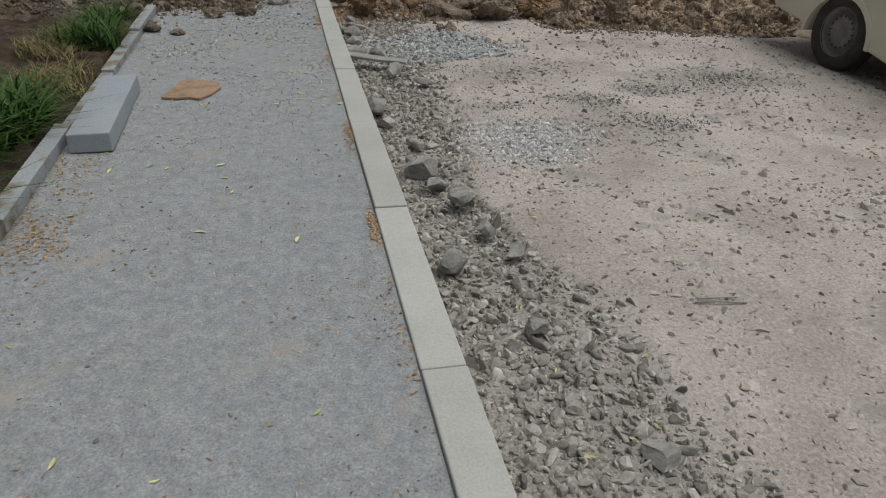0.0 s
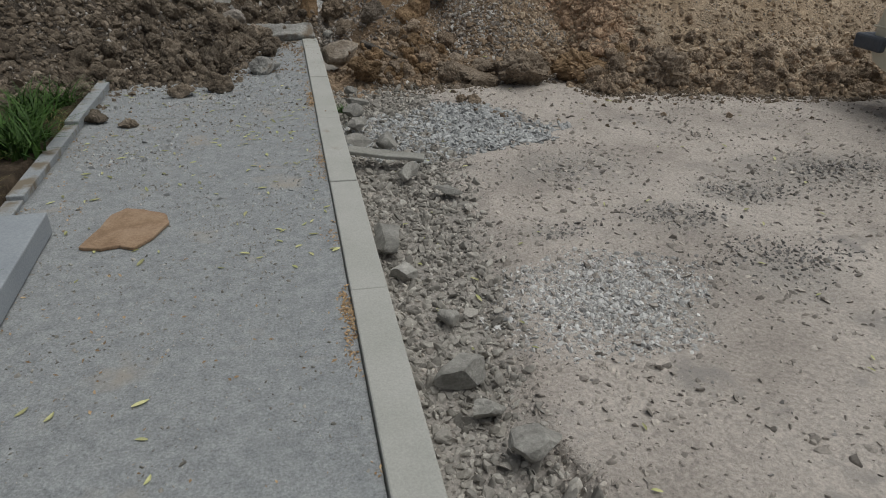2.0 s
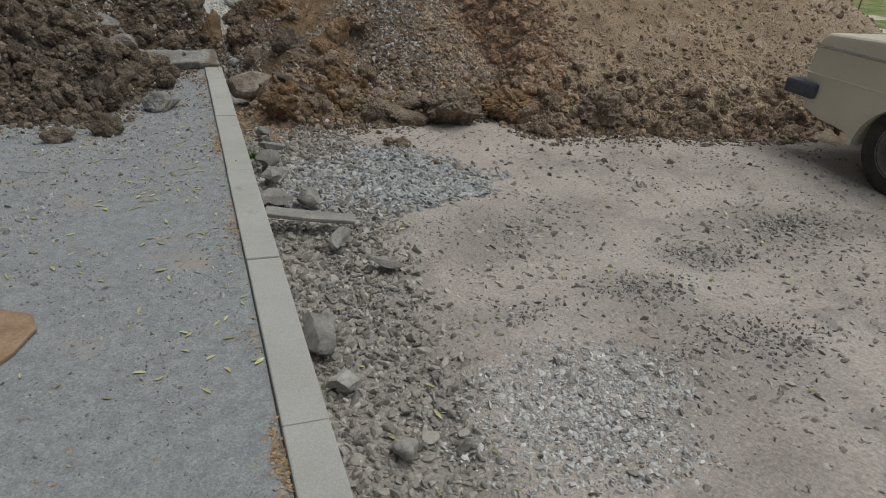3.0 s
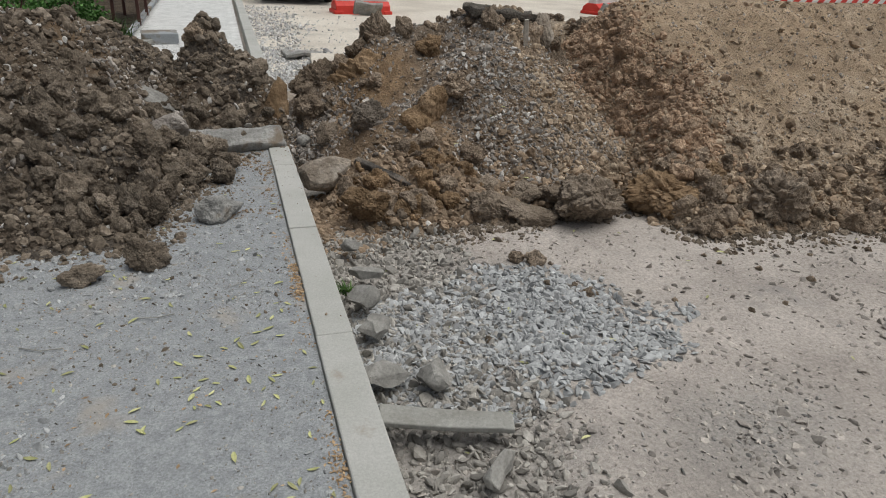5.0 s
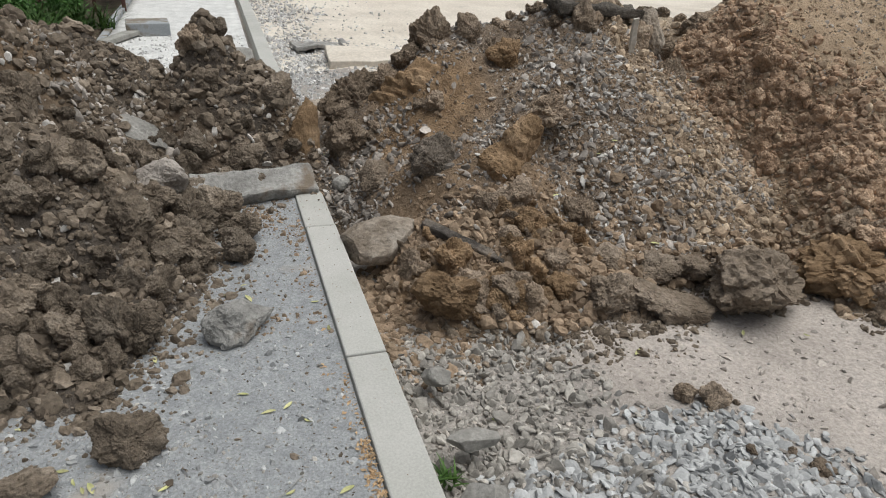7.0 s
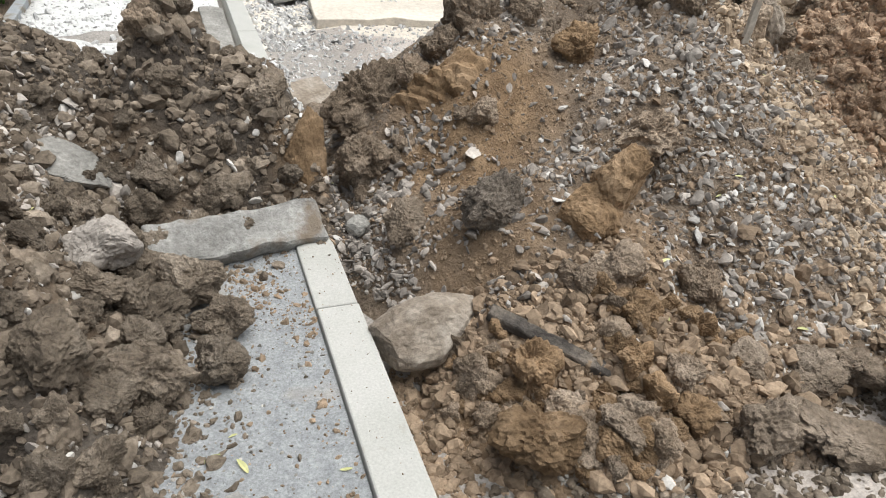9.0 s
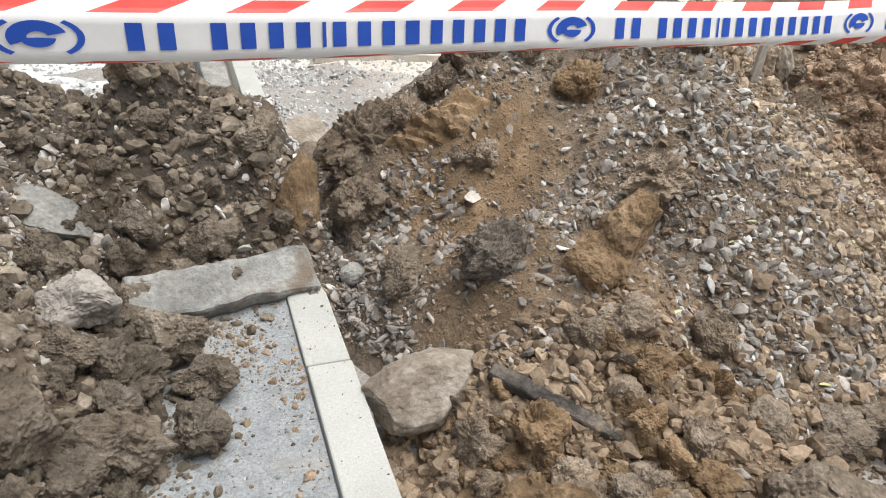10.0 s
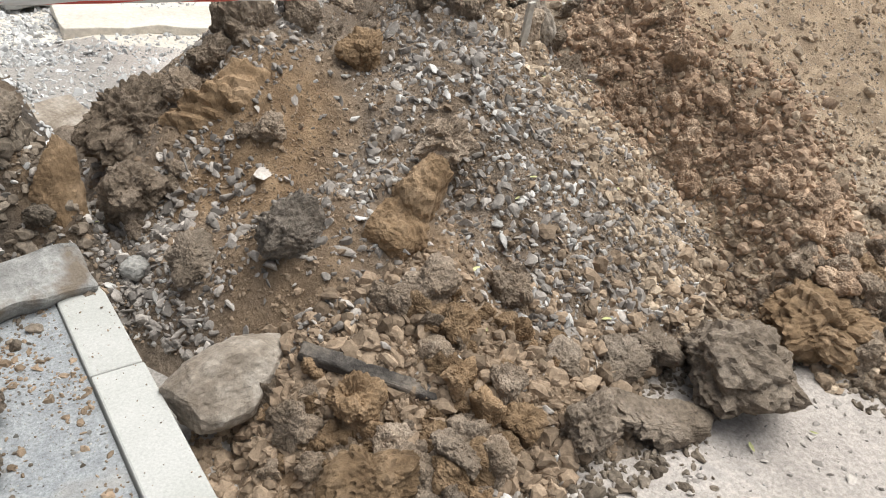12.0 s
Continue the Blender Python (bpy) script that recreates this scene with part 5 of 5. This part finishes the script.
def slab_from(profile, x0, x1, bevel=0.02, taper=0.0):
    """A solid with that outline in y and z, reaching from x0 to x1."""
    bm = bmesh.new()
    vs = [bm.verts.new((x0, y, z)) for y, z in profile]
    f = bm.faces.new(vs)
    ext = bmesh.ops.extrude_face_region(bm, geom=[f])
    bmesh.ops.translate(bm, vec=(x1 - x0, 0, 0), verts=[v for v in ext["geom"] if isinstance(v, bmesh.types.BMVert)])
    bmesh.ops.recalc_face_normals(bm, faces=bm.faces[:])
    if bevel:
        bmesh.ops.bevel(bm, geom=[e for e in bm.edges if abs(e.verts[0].co.x - e.verts[1].co.x) < 1e-6], offset=bevel, segments=3, affect="EDGES", profile=0.6)
    return bm


def lathe(profile, segments=40):
    """Turns (radius, x) pairs round the x axis."""
    bm = bmesh.new()
    rings = []
    for k in range(segments):
        a = 2 * math.pi * k / segments
        rings.append([bm.verts.new((x, r * math.cos(a), r * math.sin(a))) for r, x in profile])
    for k in range(segments):
        a, b = rings[k], rings[(k + 1) % segments]
        for i in range(len(profile) - 1):
            bm.faces.new((a[i], a[i + 1], b[i + 1], b[i]))
    bmesh.ops.remove_doubles(bm, verts=bm.verts, dist=1e-5)
    bmesh.ops.recalc_face_normals(bm, faces=bm.faces[:])
    return bm


def make_car(paint, label):
    """A boxy old saloon 4.1 m long; y runs to its tail, x to its right, z from the road."""
    car = tagged(new("car"), label, "car")
    half, wheels = 0.80, (3.0, 0.62)
    outline = [(3.82, 0.37), (3.86, 0.44), (3.88, 0.62), (3.84, 0.85), (3.79, 0.895), (3.2, 0.93), (0.85, 0.92), (0.3, 0.88), (-0.02, 0.85), (-0.05, 0.6), (-0.03, 0.32), (0.15, 0.24)]
    arch = arc_profile((0.62,), 0.345, 0.11)[::-1] + [(1.2, 0.19), (2.4, 0.19)] + arc_profile((3.0,), 0.345, 0.11)[::-1]
    body = part("body", slab_from(outline + arch + [(3.44, 0.30), (3.7, 0.33)], -half, half, 0.03), paint, car, smooth=False)
    glass_low = [(3.25, 0.94), (2.95, 1.34), (1.75, 1.37), (1.25, 0.93)]
    part("window_band", slab_from(glass_low, -0.70, 0.70, 0.01), GLASS, car, "dark side and rear windows")
    part("roof", slab_from([(3.02, 1.33), (2.9, 1.385), (1.85, 1.41), (1.68, 1.36)], -0.68, 0.68, 0.02), paint, car)
    for x in (-0.705, 0.705):
        for y0, z0, y1, z1 in ((3.22, 0.95, 2.96, 1.34), (2.25, 0.94, 2.25, 1.36), (1.3, 0.94, 1.72, 1.36)):
            bm = box((0.03, 0.06, math.hypot(y1 - y0, z1 - z0) + 0.02), (x, (y0 + y1) / 2, (z0 + z1) / 2), 0.006, 1, (-math.degrees(math.atan2(y1 - y0, z1 - z0)), 0, 0))
            part("pillar", bm, paint, car)
    for side in (-1, 1):
        x = side * (half + 0.004)
        part("trim_strip", box((0.014, 0.92, 0.018), (x, 3.4, 0.80), 0.004, 1), CHROME, body, "thin dull chrome strip")
        part("trim_strip", box((0.014, 2.5, 0.018), (x, 1.55, 0.80), 0.004, 1), CHROME, body, "thin dull chrome strip")
        part("crease", box((0.012, 0.86, 0.014), (x - side * 0.002, 3.46, 0.615), 0.005, 1), paint, body)
        part("crease", box((0.012, 2.2, 0.014), (x - side * 0.002, 1.75, 0.615), 0.005, 1), paint, body)
        for wy in wheels:
            bm = bmesh.new()
            inner, outer = [], []
            for k in range(17):
                a = math.pi * k / 16
                for r, store in ((0.345, inner), (0.385, outer)):
                    store.append([bm.verts.new((side * (half + d), wy + r * math.cos(a), 0.24 + r * math.sin(a) * 0.95)) for d in (-0.01, 0.014)])
            for k in range(16):
                for a, b in ((inner, outer),):
                    bm.faces.new((a[k][1], b[k][1], b[k + 1][1], a[k + 1][1]))
                    bm.faces.new((a[k][0], a[k][1], a[k + 1][1], a[k + 1][0]))
                    bm.faces.new((b[k][0], b[k][1], b[k + 1][1], b[k + 1][0]))
            bmesh.ops.recalc_face_normals(bm, faces=bm.faces[:])
            part("arch_lip", bm, paint, body)
            wheel = part("wheel", lathe([(0.10, -0.06), (0.17, -0.055), (0.185, 0.0), (0.185, 0.07)]), BLACK, car, smooth=True)
            wheel.matrix_basis = pose(side * (half - 0.10), wy, 0.30, 0, 0, 180 if side < 0 else 0)
            tyre = part("tyre", lathe([(0.19, -0.08), (0.25, -0.088), (0.283, -0.08), (0.297, -0.06), (0.30, -0.02), (0.30, 0.02), (0.297, 0.06), (0.283, 0.08), (0.25, 0.088), (0.215, 0.083), (0.19, 0.072)]), TYRE, wheel, "worn dusty tyre", True)
            rim = part("rim", lathe([(0.0, 0.04), (0.03, 0.046), (0.04, 0.03), (0.052, 0.022), (0.085, 0.026), (0.112, 0.05), (0.126, 0.04), (0.136, -0.005), (0.165, -0.012), (0.176, 0.04), (0.19, 0.076), (0.196, 0.068)]), STEEL, wheel, "dull grey pressed steel rim", True)
            for k in range(16):
                a = 2 * math.pi * k / 16
                hole = part("rim_slot", box((0.004, 0.014, 0.022), (0.047, 0.118 * math.cos(a), 0.118 * math.sin(a)), 0.001, 1, (math.degrees(a) - 90, 0, 0)), BLACK, wheel)
        part("light_cluster", box((0.3, 0.03, 0.16), (side * 0.55, 3.855, 0.70), 0.01, 2), REDPLASTIC, body, "red tail light")
        part("door_handle", box((0.02, 0.14, 0.03), (x, 1.95, 0.74), 0.006, 2), CHROME, body)
    bumper = part("bumper", box((1.62, 0.10, 0.11), (0, 3.93, 0.50), 0.02, 2), BUMPER, car, "dark blue-grey plastic bumper")
    for side in (-1, 1):
        part("bumper_end", box((0.06, 0.26, 0.105), (side * 0.82, 3.86, 0.50), 0.018, 2), BUMPER, bumper)
    part("bumper", box((1.62, 0.10, 0.11), (0, -0.10, 0.50), 0.02, 2), BUMPER, car, "dark blue-grey plastic bumper")
    part("underside", box((1.3, 3.0, 0.12), (0, 1.8, 0.26), 0.02, 1), BLACK, car, "dark dirty underside")
    return car


car = make_car(PAINT, "old cream boxy saloon car parked on the dusty road")
car.matrix_basis = pose(4.82, 0.31, -0.135, 0, 0, 0)
DARKPAINT = material("dark_paint", [(0.02, 0.02, 0.022), (0.03, 0.03, 0.033)], 2.0, 0.3, 0.02, 60.0, 0.05, depth=0.003)
car = make_car(DARKPAINT, "dark saloon car parked far along the road")
car.matrix_basis = pose(1.65, 21.3, -0.135, 0, 0, 176)


# ---- plastic road barriers ----
def make_barrier():
    barrier = tagged(new("road_barrier"), "red and white plastic road barrier standing on the far road", "road barrier", "road barriers")
    part("base", slab_from([(-0.24, 0.0), (0.24, 0.0), (0.22, 0.16), (0.12, 0.24), (-0.12, 0.24), (-0.22, 0.16)], -0.55, 0.55, 0.02), REDPLASTIC, barrier)
    part("wall", slab_from([(-0.11, 0.22), (0.11, 0.22), (0.07, 0.80), (-0.07, 0.80)], -0.52, 0.52, 0.02), WHITEPLASTIC, barrier, "white upper body")
    for x in (-0.36, 0.36):
        part("recess", box((0.2, 0.02, 0.3), (x, -0.115, 0.48), 0.008, 2, (-4, 0, 0)), REDPLASTIC, barrier)
    for x in (-0.5, 0.5):
        part("foot", box((0.18, 0.5, 0.07), (x, 0, 0.035), 0.02, 2), REDPLASTIC, barrier)
    return barrier


barrier = make_barrier()
barrier.matrix_basis = pose(2.45, 15.95, -0.13, 0, 0, 4)
copy_thing(barrier, pose(8.5, 17.0, -0.13, 0, 0, 30))
for x, y, a in ((2.5, 15.55, 5), (8.35, 16.55, 30)):
    set_thing(part("ballast_slab", rough_box((0.55, 0.07, 0.28), 0.01, 4, 0.03, 31, 4.0), OLDSLAB), "grey broken slab leaning on the barrier", "stone slab", pose(x, y, 0.0, 30, 4, a))

# ---- bench by the far path ----
bench = tagged(new("bench"), "brown slatted bench beside the far footpath", "bench")
for k in range(4):
    part("slat", box((0.42, 0.09, 0.03), (0, 0, 0), 0.006, 1), BROWNPAINT, bench).matrix_basis = pose(-1.5, 12.75 + 0.0 * k, 0.43, 0, 0, 0) @ pose(-0.15 + 0.1 * k, 0.6, 0, 0, 0, 90) @ Matrix.Diagonal((3.6, 1, 1, 1))
for x, y in ((-1.66, 12.7), (-1.34, 12.72), (-1.66, 13.95), (-1.34, 13.95)):
    part("leg", box((0.045, 0.045, 0.46), (x, y, 0.21), 0.004, 1), BROWNPAINT, bench)


# ---- plants ----
def blades(rng, n, spread, height, wide=0.006):
    """A tuft: bent tapering blades."""
    verts, faces = [], []
    for _ in range(n):
        a, r = rng.uniform(0, 6.283), spread * math.sqrt(rng.uniform(0, 1))
        bx, by = r * math.cos(a), r * math.sin(a)
        h, bend, b = height * rng.uniform(0.5, 1.15), rng.uniform(0.5, 1.5), rng.uniform(0, 6.283)
        dx, dy = math.cos(b), math.sin(b)
        for k in range(4):
            s = k / 3
            w = wide * (1 - s * 0.92)
            px, py, pz = bx + dx * bend * h * s * s, by + dy * bend * h * s * s, h * s * (1 - 0.35 * bend * s)
            verts += [(px - dy * w, py + dx * w, pz), (px + dy * w, py - dx * w, pz)]
        o = len(verts) - 8
        faces += [(o + 2 * k, o + 2 * k + 1, o + 2 * k + 3, o + 2 * k + 2) for k in range(3)]
    return verts, faces


prng = random.Random(77)
tufts = [mesh_from("grass_tuft", *blades(prng, 60, 0.10, 0.28, 0.0095), [GRASS]) for _ in range(4)]
dry = [mesh_from("grass_tuft", *blades(prng, 60, 0.13, 0.13, 0.004), [DRYGRASS]) for _ in range(3)]
rows = []
for cy, count in ((0.55, 5), (1.05, 7), (1.55, 6), (2.0, 6), (2.35, 3)):
    for k in range(count):
        rows.append((prng.uniform(-1.85, -1.52), cy + prng.uniform(-0.16, 0.16), 0, prng.uniform(0.75, 1.15)))
for k in range(12):
    rows.append((prng.uniform(-1.75, -1.46), prng.uniform(3.5, 4.5), 0, prng.uniform(0.6, 1.0)))
for k in range(22):
    rows.append((prng.uniform(-2.1, -1.46), prng.uniform(2.3, 4.2), 1, prng.uniform(0.7, 1.2)))
for k in range(34):
    rows.append((prng.uniform(-2.9, -1.42), prng.uniform(9.8, 11.6), 0, prng.uniform(1.0, 1.7)))
for x, y, kind, s in rows:
    me = (dry if kind else tufts)[prng.randrange(3)]
    ob = new("grass_tuft", me)
    ob.matrix_basis = pose(x, y, -0.02, 0, 0, prng.uniform(0, 360)) @ Matrix.Scale(s, 4)
    tagged(ob, "tuft of dry yellowed grass on the verge" if kind else "tuft of long green grass beside the edging", "grass", "grass tufts")
weed = new("weed", mesh_from("weed", *blades(prng, 26, 0.03, 0.06, 0.007), [GRASS]))
weed.matrix_basis = pose(0.19, 4.52, -0.13)
tagged(weed, "small green weed growing against the kerb", "weed")


def make_shrub(x, y, r, h):
    shrub = tagged(new("shrub"), "dark green leafy shrub behind the dark heap", "shrub")
    shrub.matrix_basis = pose(x, y, -0.03)
    bm = bmesh.new()
    for k in range(7):
        a = k * 0.9
        m = Matrix.Translation((0.4 * r * math.cos(a) * 0.5, 0.4 * r * math.sin(a) * 0.5, h * 0.35)) @ Euler((0.35 * math.sin(a), 0.35 * math.cos(a), 0)).to_matrix().to_4x4()
        bmesh.ops.create_cone(bm, segments=6, radius1=0.014, radius2=0.006, depth=h * 0.75, matrix=m)
    part("stems", bm, BROWNPAINT, shrub)
    rng = np.random.default_rng(int(abs(x * 100)))
    lobes = rng.normal(size=(16, 3)) * np.array([r * 0.5, r * 0.5, h * 0.22]) + np.array([0, 0, h * 0.6])
    n = 2600
    p = lobes[rng.integers(0, 16, n)] + rng.normal(size=(n, 3)) * r * 0.16
    p[:, 2] = np.abs(p[:, 2])
    leaf = np.array([(0, 0, 0), (0.5, 0.28, 0.06), (1, 0, 0), (0.5, -0.28, 0.06)]) * 0.055
    v = np.einsum("nij,vj->nvi", turns(rng, n), leaf) + p[:, None, :]
    f = np.arange(n * 4).reshape(n, 4)
    crown = new("leaves", mesh_from("leaves", v.reshape(-1, 3), f, [SHRUB]))
    crown.parent = shrub
    return shrub


make_shrub(-2.25, 9.6, 0.55, 0.9)
make_shrub(-2.6, 10.6, 0.6, 1.0)
make_shrub(-2.05, 11.4, 0.4, 0.6)


# ---- leaves and litter ----
def leaf_mesh(seed, long=0.045, wide=0.0065):
    r = random.Random(seed)
    bm = bmesh.new()
    curl = r.uniform(0.1, 0.35)
    rows = []
    for k in range(7):
        s = k / 6
        w = wide * math.sin(math.pi * min(1, s * 0.93 + 0.07)) ** 0.8
        y = long * (s - 0.5)
        sx = 0.25 * long * curl * math.sin(math.pi * s)
        z = 0.003 + long * curl * 0.5 * (s - 0.5) ** 2
        rows.append([bm.verts.new((sx - w, y, z + w * 0.4)), bm.verts.new((sx, y, z)), bm.verts.new((sx + w, y, z + w * 0.4))])
    for a, b in zip(rows, rows[1:]):
        for i in range(2):
            bm.faces.new((a[i], a[i + 1], b[i + 1], b[i]))
    me = bpy.data.meshes.new("leaf")
    bm.to_mesh(me)
    bm.free()
    me.materials.append(LEAF)
    return me


leaves = [leaf_mesh(k, 0.05 if k % 2 else 0.038, 0.0075 if k % 2 else 0.006) for k in range(6)]
rng = np.random.default_rng(5)
xy = np.concatenate([
    spots(rng, 165, -1.28, -0.02, 2.2, 6.2, lambda x, y: (1 - heap_only(x, y)) * np.clip(5.6 - y, 0.2, 1) * np.clip(0.18 + 1.1 * np.exp(-np.abs(x + 0.05) / 0.12) + 0.25 * (y > 3.2), 0, 1)),
    spots(rng, 30, -1.3, -0.02, -1.2, 2.4, lambda x, y: np.ones_like(x)),
    spots(rng, 90, 0.16, 3.6, -0.8, 5.0, lambda x, y: (1 - heap_only(x, y)) * np.clip(0.25 + np.exp(-np.abs(x - 0.45) / 0.25), 0, 1)),
    spots(rng, 16, -0.9, 2.2, 5.2, 6.6, lambda x, y: np.ones_like(x))])
z = np.where(xy[:, 0] < 0, np.maximum(paving_height(xy[:, 0], xy[:, 1]), left_heap(xy[:, 0], xy[:, 1])), surface(xy[:, 0], xy[:, 1]) + 0.006)
for k in range(len(xy)):
    ob = new("fallen_leaf", leaves[k % 6])
    ob.matrix_basis = pose(xy[k, 0], xy[k, 1], z[k] + 0.001, rng.uniform(-8, 8), rng.uniform(-8, 8), rng.uniform(0, 360)) @ Matrix.Scale(rng.uniform(0.6, 1.05), 4)
    tagged(ob, "narrow yellow-green fallen leaf", "leaf", "fallen leaves")
flake = [(np.array([(-1, -0.3, 0), (0.2, -0.45, 0.1), (1, 0.1, 0), (-0.1, 0.5, 0.15)]), np.array([(0, 1, 2), (0, 2, 3)]))]
xy = np.concatenate([
    spots(rng, 520, -0.09, -0.006, -1.5, 5.0, lambda x, y: np.clip(3.0 * fbm(x, y, 0.35, 2, 17), 0.03, 1) * np.clip(1.2 + (x - 0) / 0.06, 0.1, 1)),
    spots(rng, 500, -1.33, -1.0, 0.5, 2.0, lambda x, y: np.maximum(blob(x, y, -1.26, 0.92, 0.14, 0.2, 3), 0.6 * blob(x, y, -1.22, 1.5, 0.14, 0.2, 4))),
    spots(rng, 350, -1.33, -1.0, 0.6, 4.2, lambda x, y: np.clip(0.2 + 2.5 * fbm(x, y, 0.4, 2, 19), 0.02, 1) * np.clip((-1.0 - x) / 0.3, 0, 1))])
along = np.concatenate([xy, spots(rng, 700, -0.05, -0.002, 0.0, 5.2, lambda x, y: np.clip(-0.1 + 2.2 * fbm(0 * x, y, 0.3, 3, 83), 0, 1) * np.clip((x + 0.05) / 0.03, 0, 1)),
                        spots(rng, 450, -1.3, -0.02, -1.0, 4.5, lambda x, y: np.clip(0.2 + 1.5 * fbm(x, y, 0.35, 3, 84), 0, 1)),
                        spots(rng, 500, -1.33, -1.1, -0.6, 2.2, lambda x, y: np.clip(0.1 + 2 * fbm(x, y, 0.2, 3, 85), 0, 1))])
xy = along
scatter("leaf_litter", "dry orange leaf litter along the edges of the path", "litter", np.column_stack([xy, paving_height(xy[:, 0], xy[:, 1]) + 0.002]), rng.uniform(0.003, 0.0105, len(xy)), flake, LITTER, 71, level=0.12, squash=1.0)


def twig(points, r, label):
    curve = bpy.data.curves.new("twig", "CURVE")
    curve.dimensions, curve.bevel_depth, curve.bevel_resolution = "3D", r, 1
    line = curve.splines.new("POLY")
    line.points.add(len(points) - 1)
    for p, c in zip(line.points, points):
        p.co = (*c, 1)
    curve.materials.append(GREYWOOD)
    return tagged(new("twig", curve), label, "twig")


twig([(1.08, 0.33, -0.115), (1.16, 0.31, -0.105), (1.27, 0.30, -0.115)], 0.004, "dry twig lying on the road")
twig([(1.1, 0.35, -0.115), (1.18, 0.33, -0.105), (1.25, 0.33, -0.11)], 0.003, "thin dry twig lying on the road")
twig([(-0.62, 4.28, -0.014), (-0.55, 4.265, -0.011), (-0.49, 4.285, -0.014)], 0.002, "thin twig on the footpath")
twig([(-0.98, 4.16, -0.014), (-0.91, 4.12, -0.011), (-0.84, 4.125, -0.014)], 0.002, "thin twig on the footpath")
twig([(-0.30, 4.45, -0.014), (-0.24, 4.49, -0.012), (-0.19, 4.54, -0.014)], 0.0013, "thin twig on the footpath")
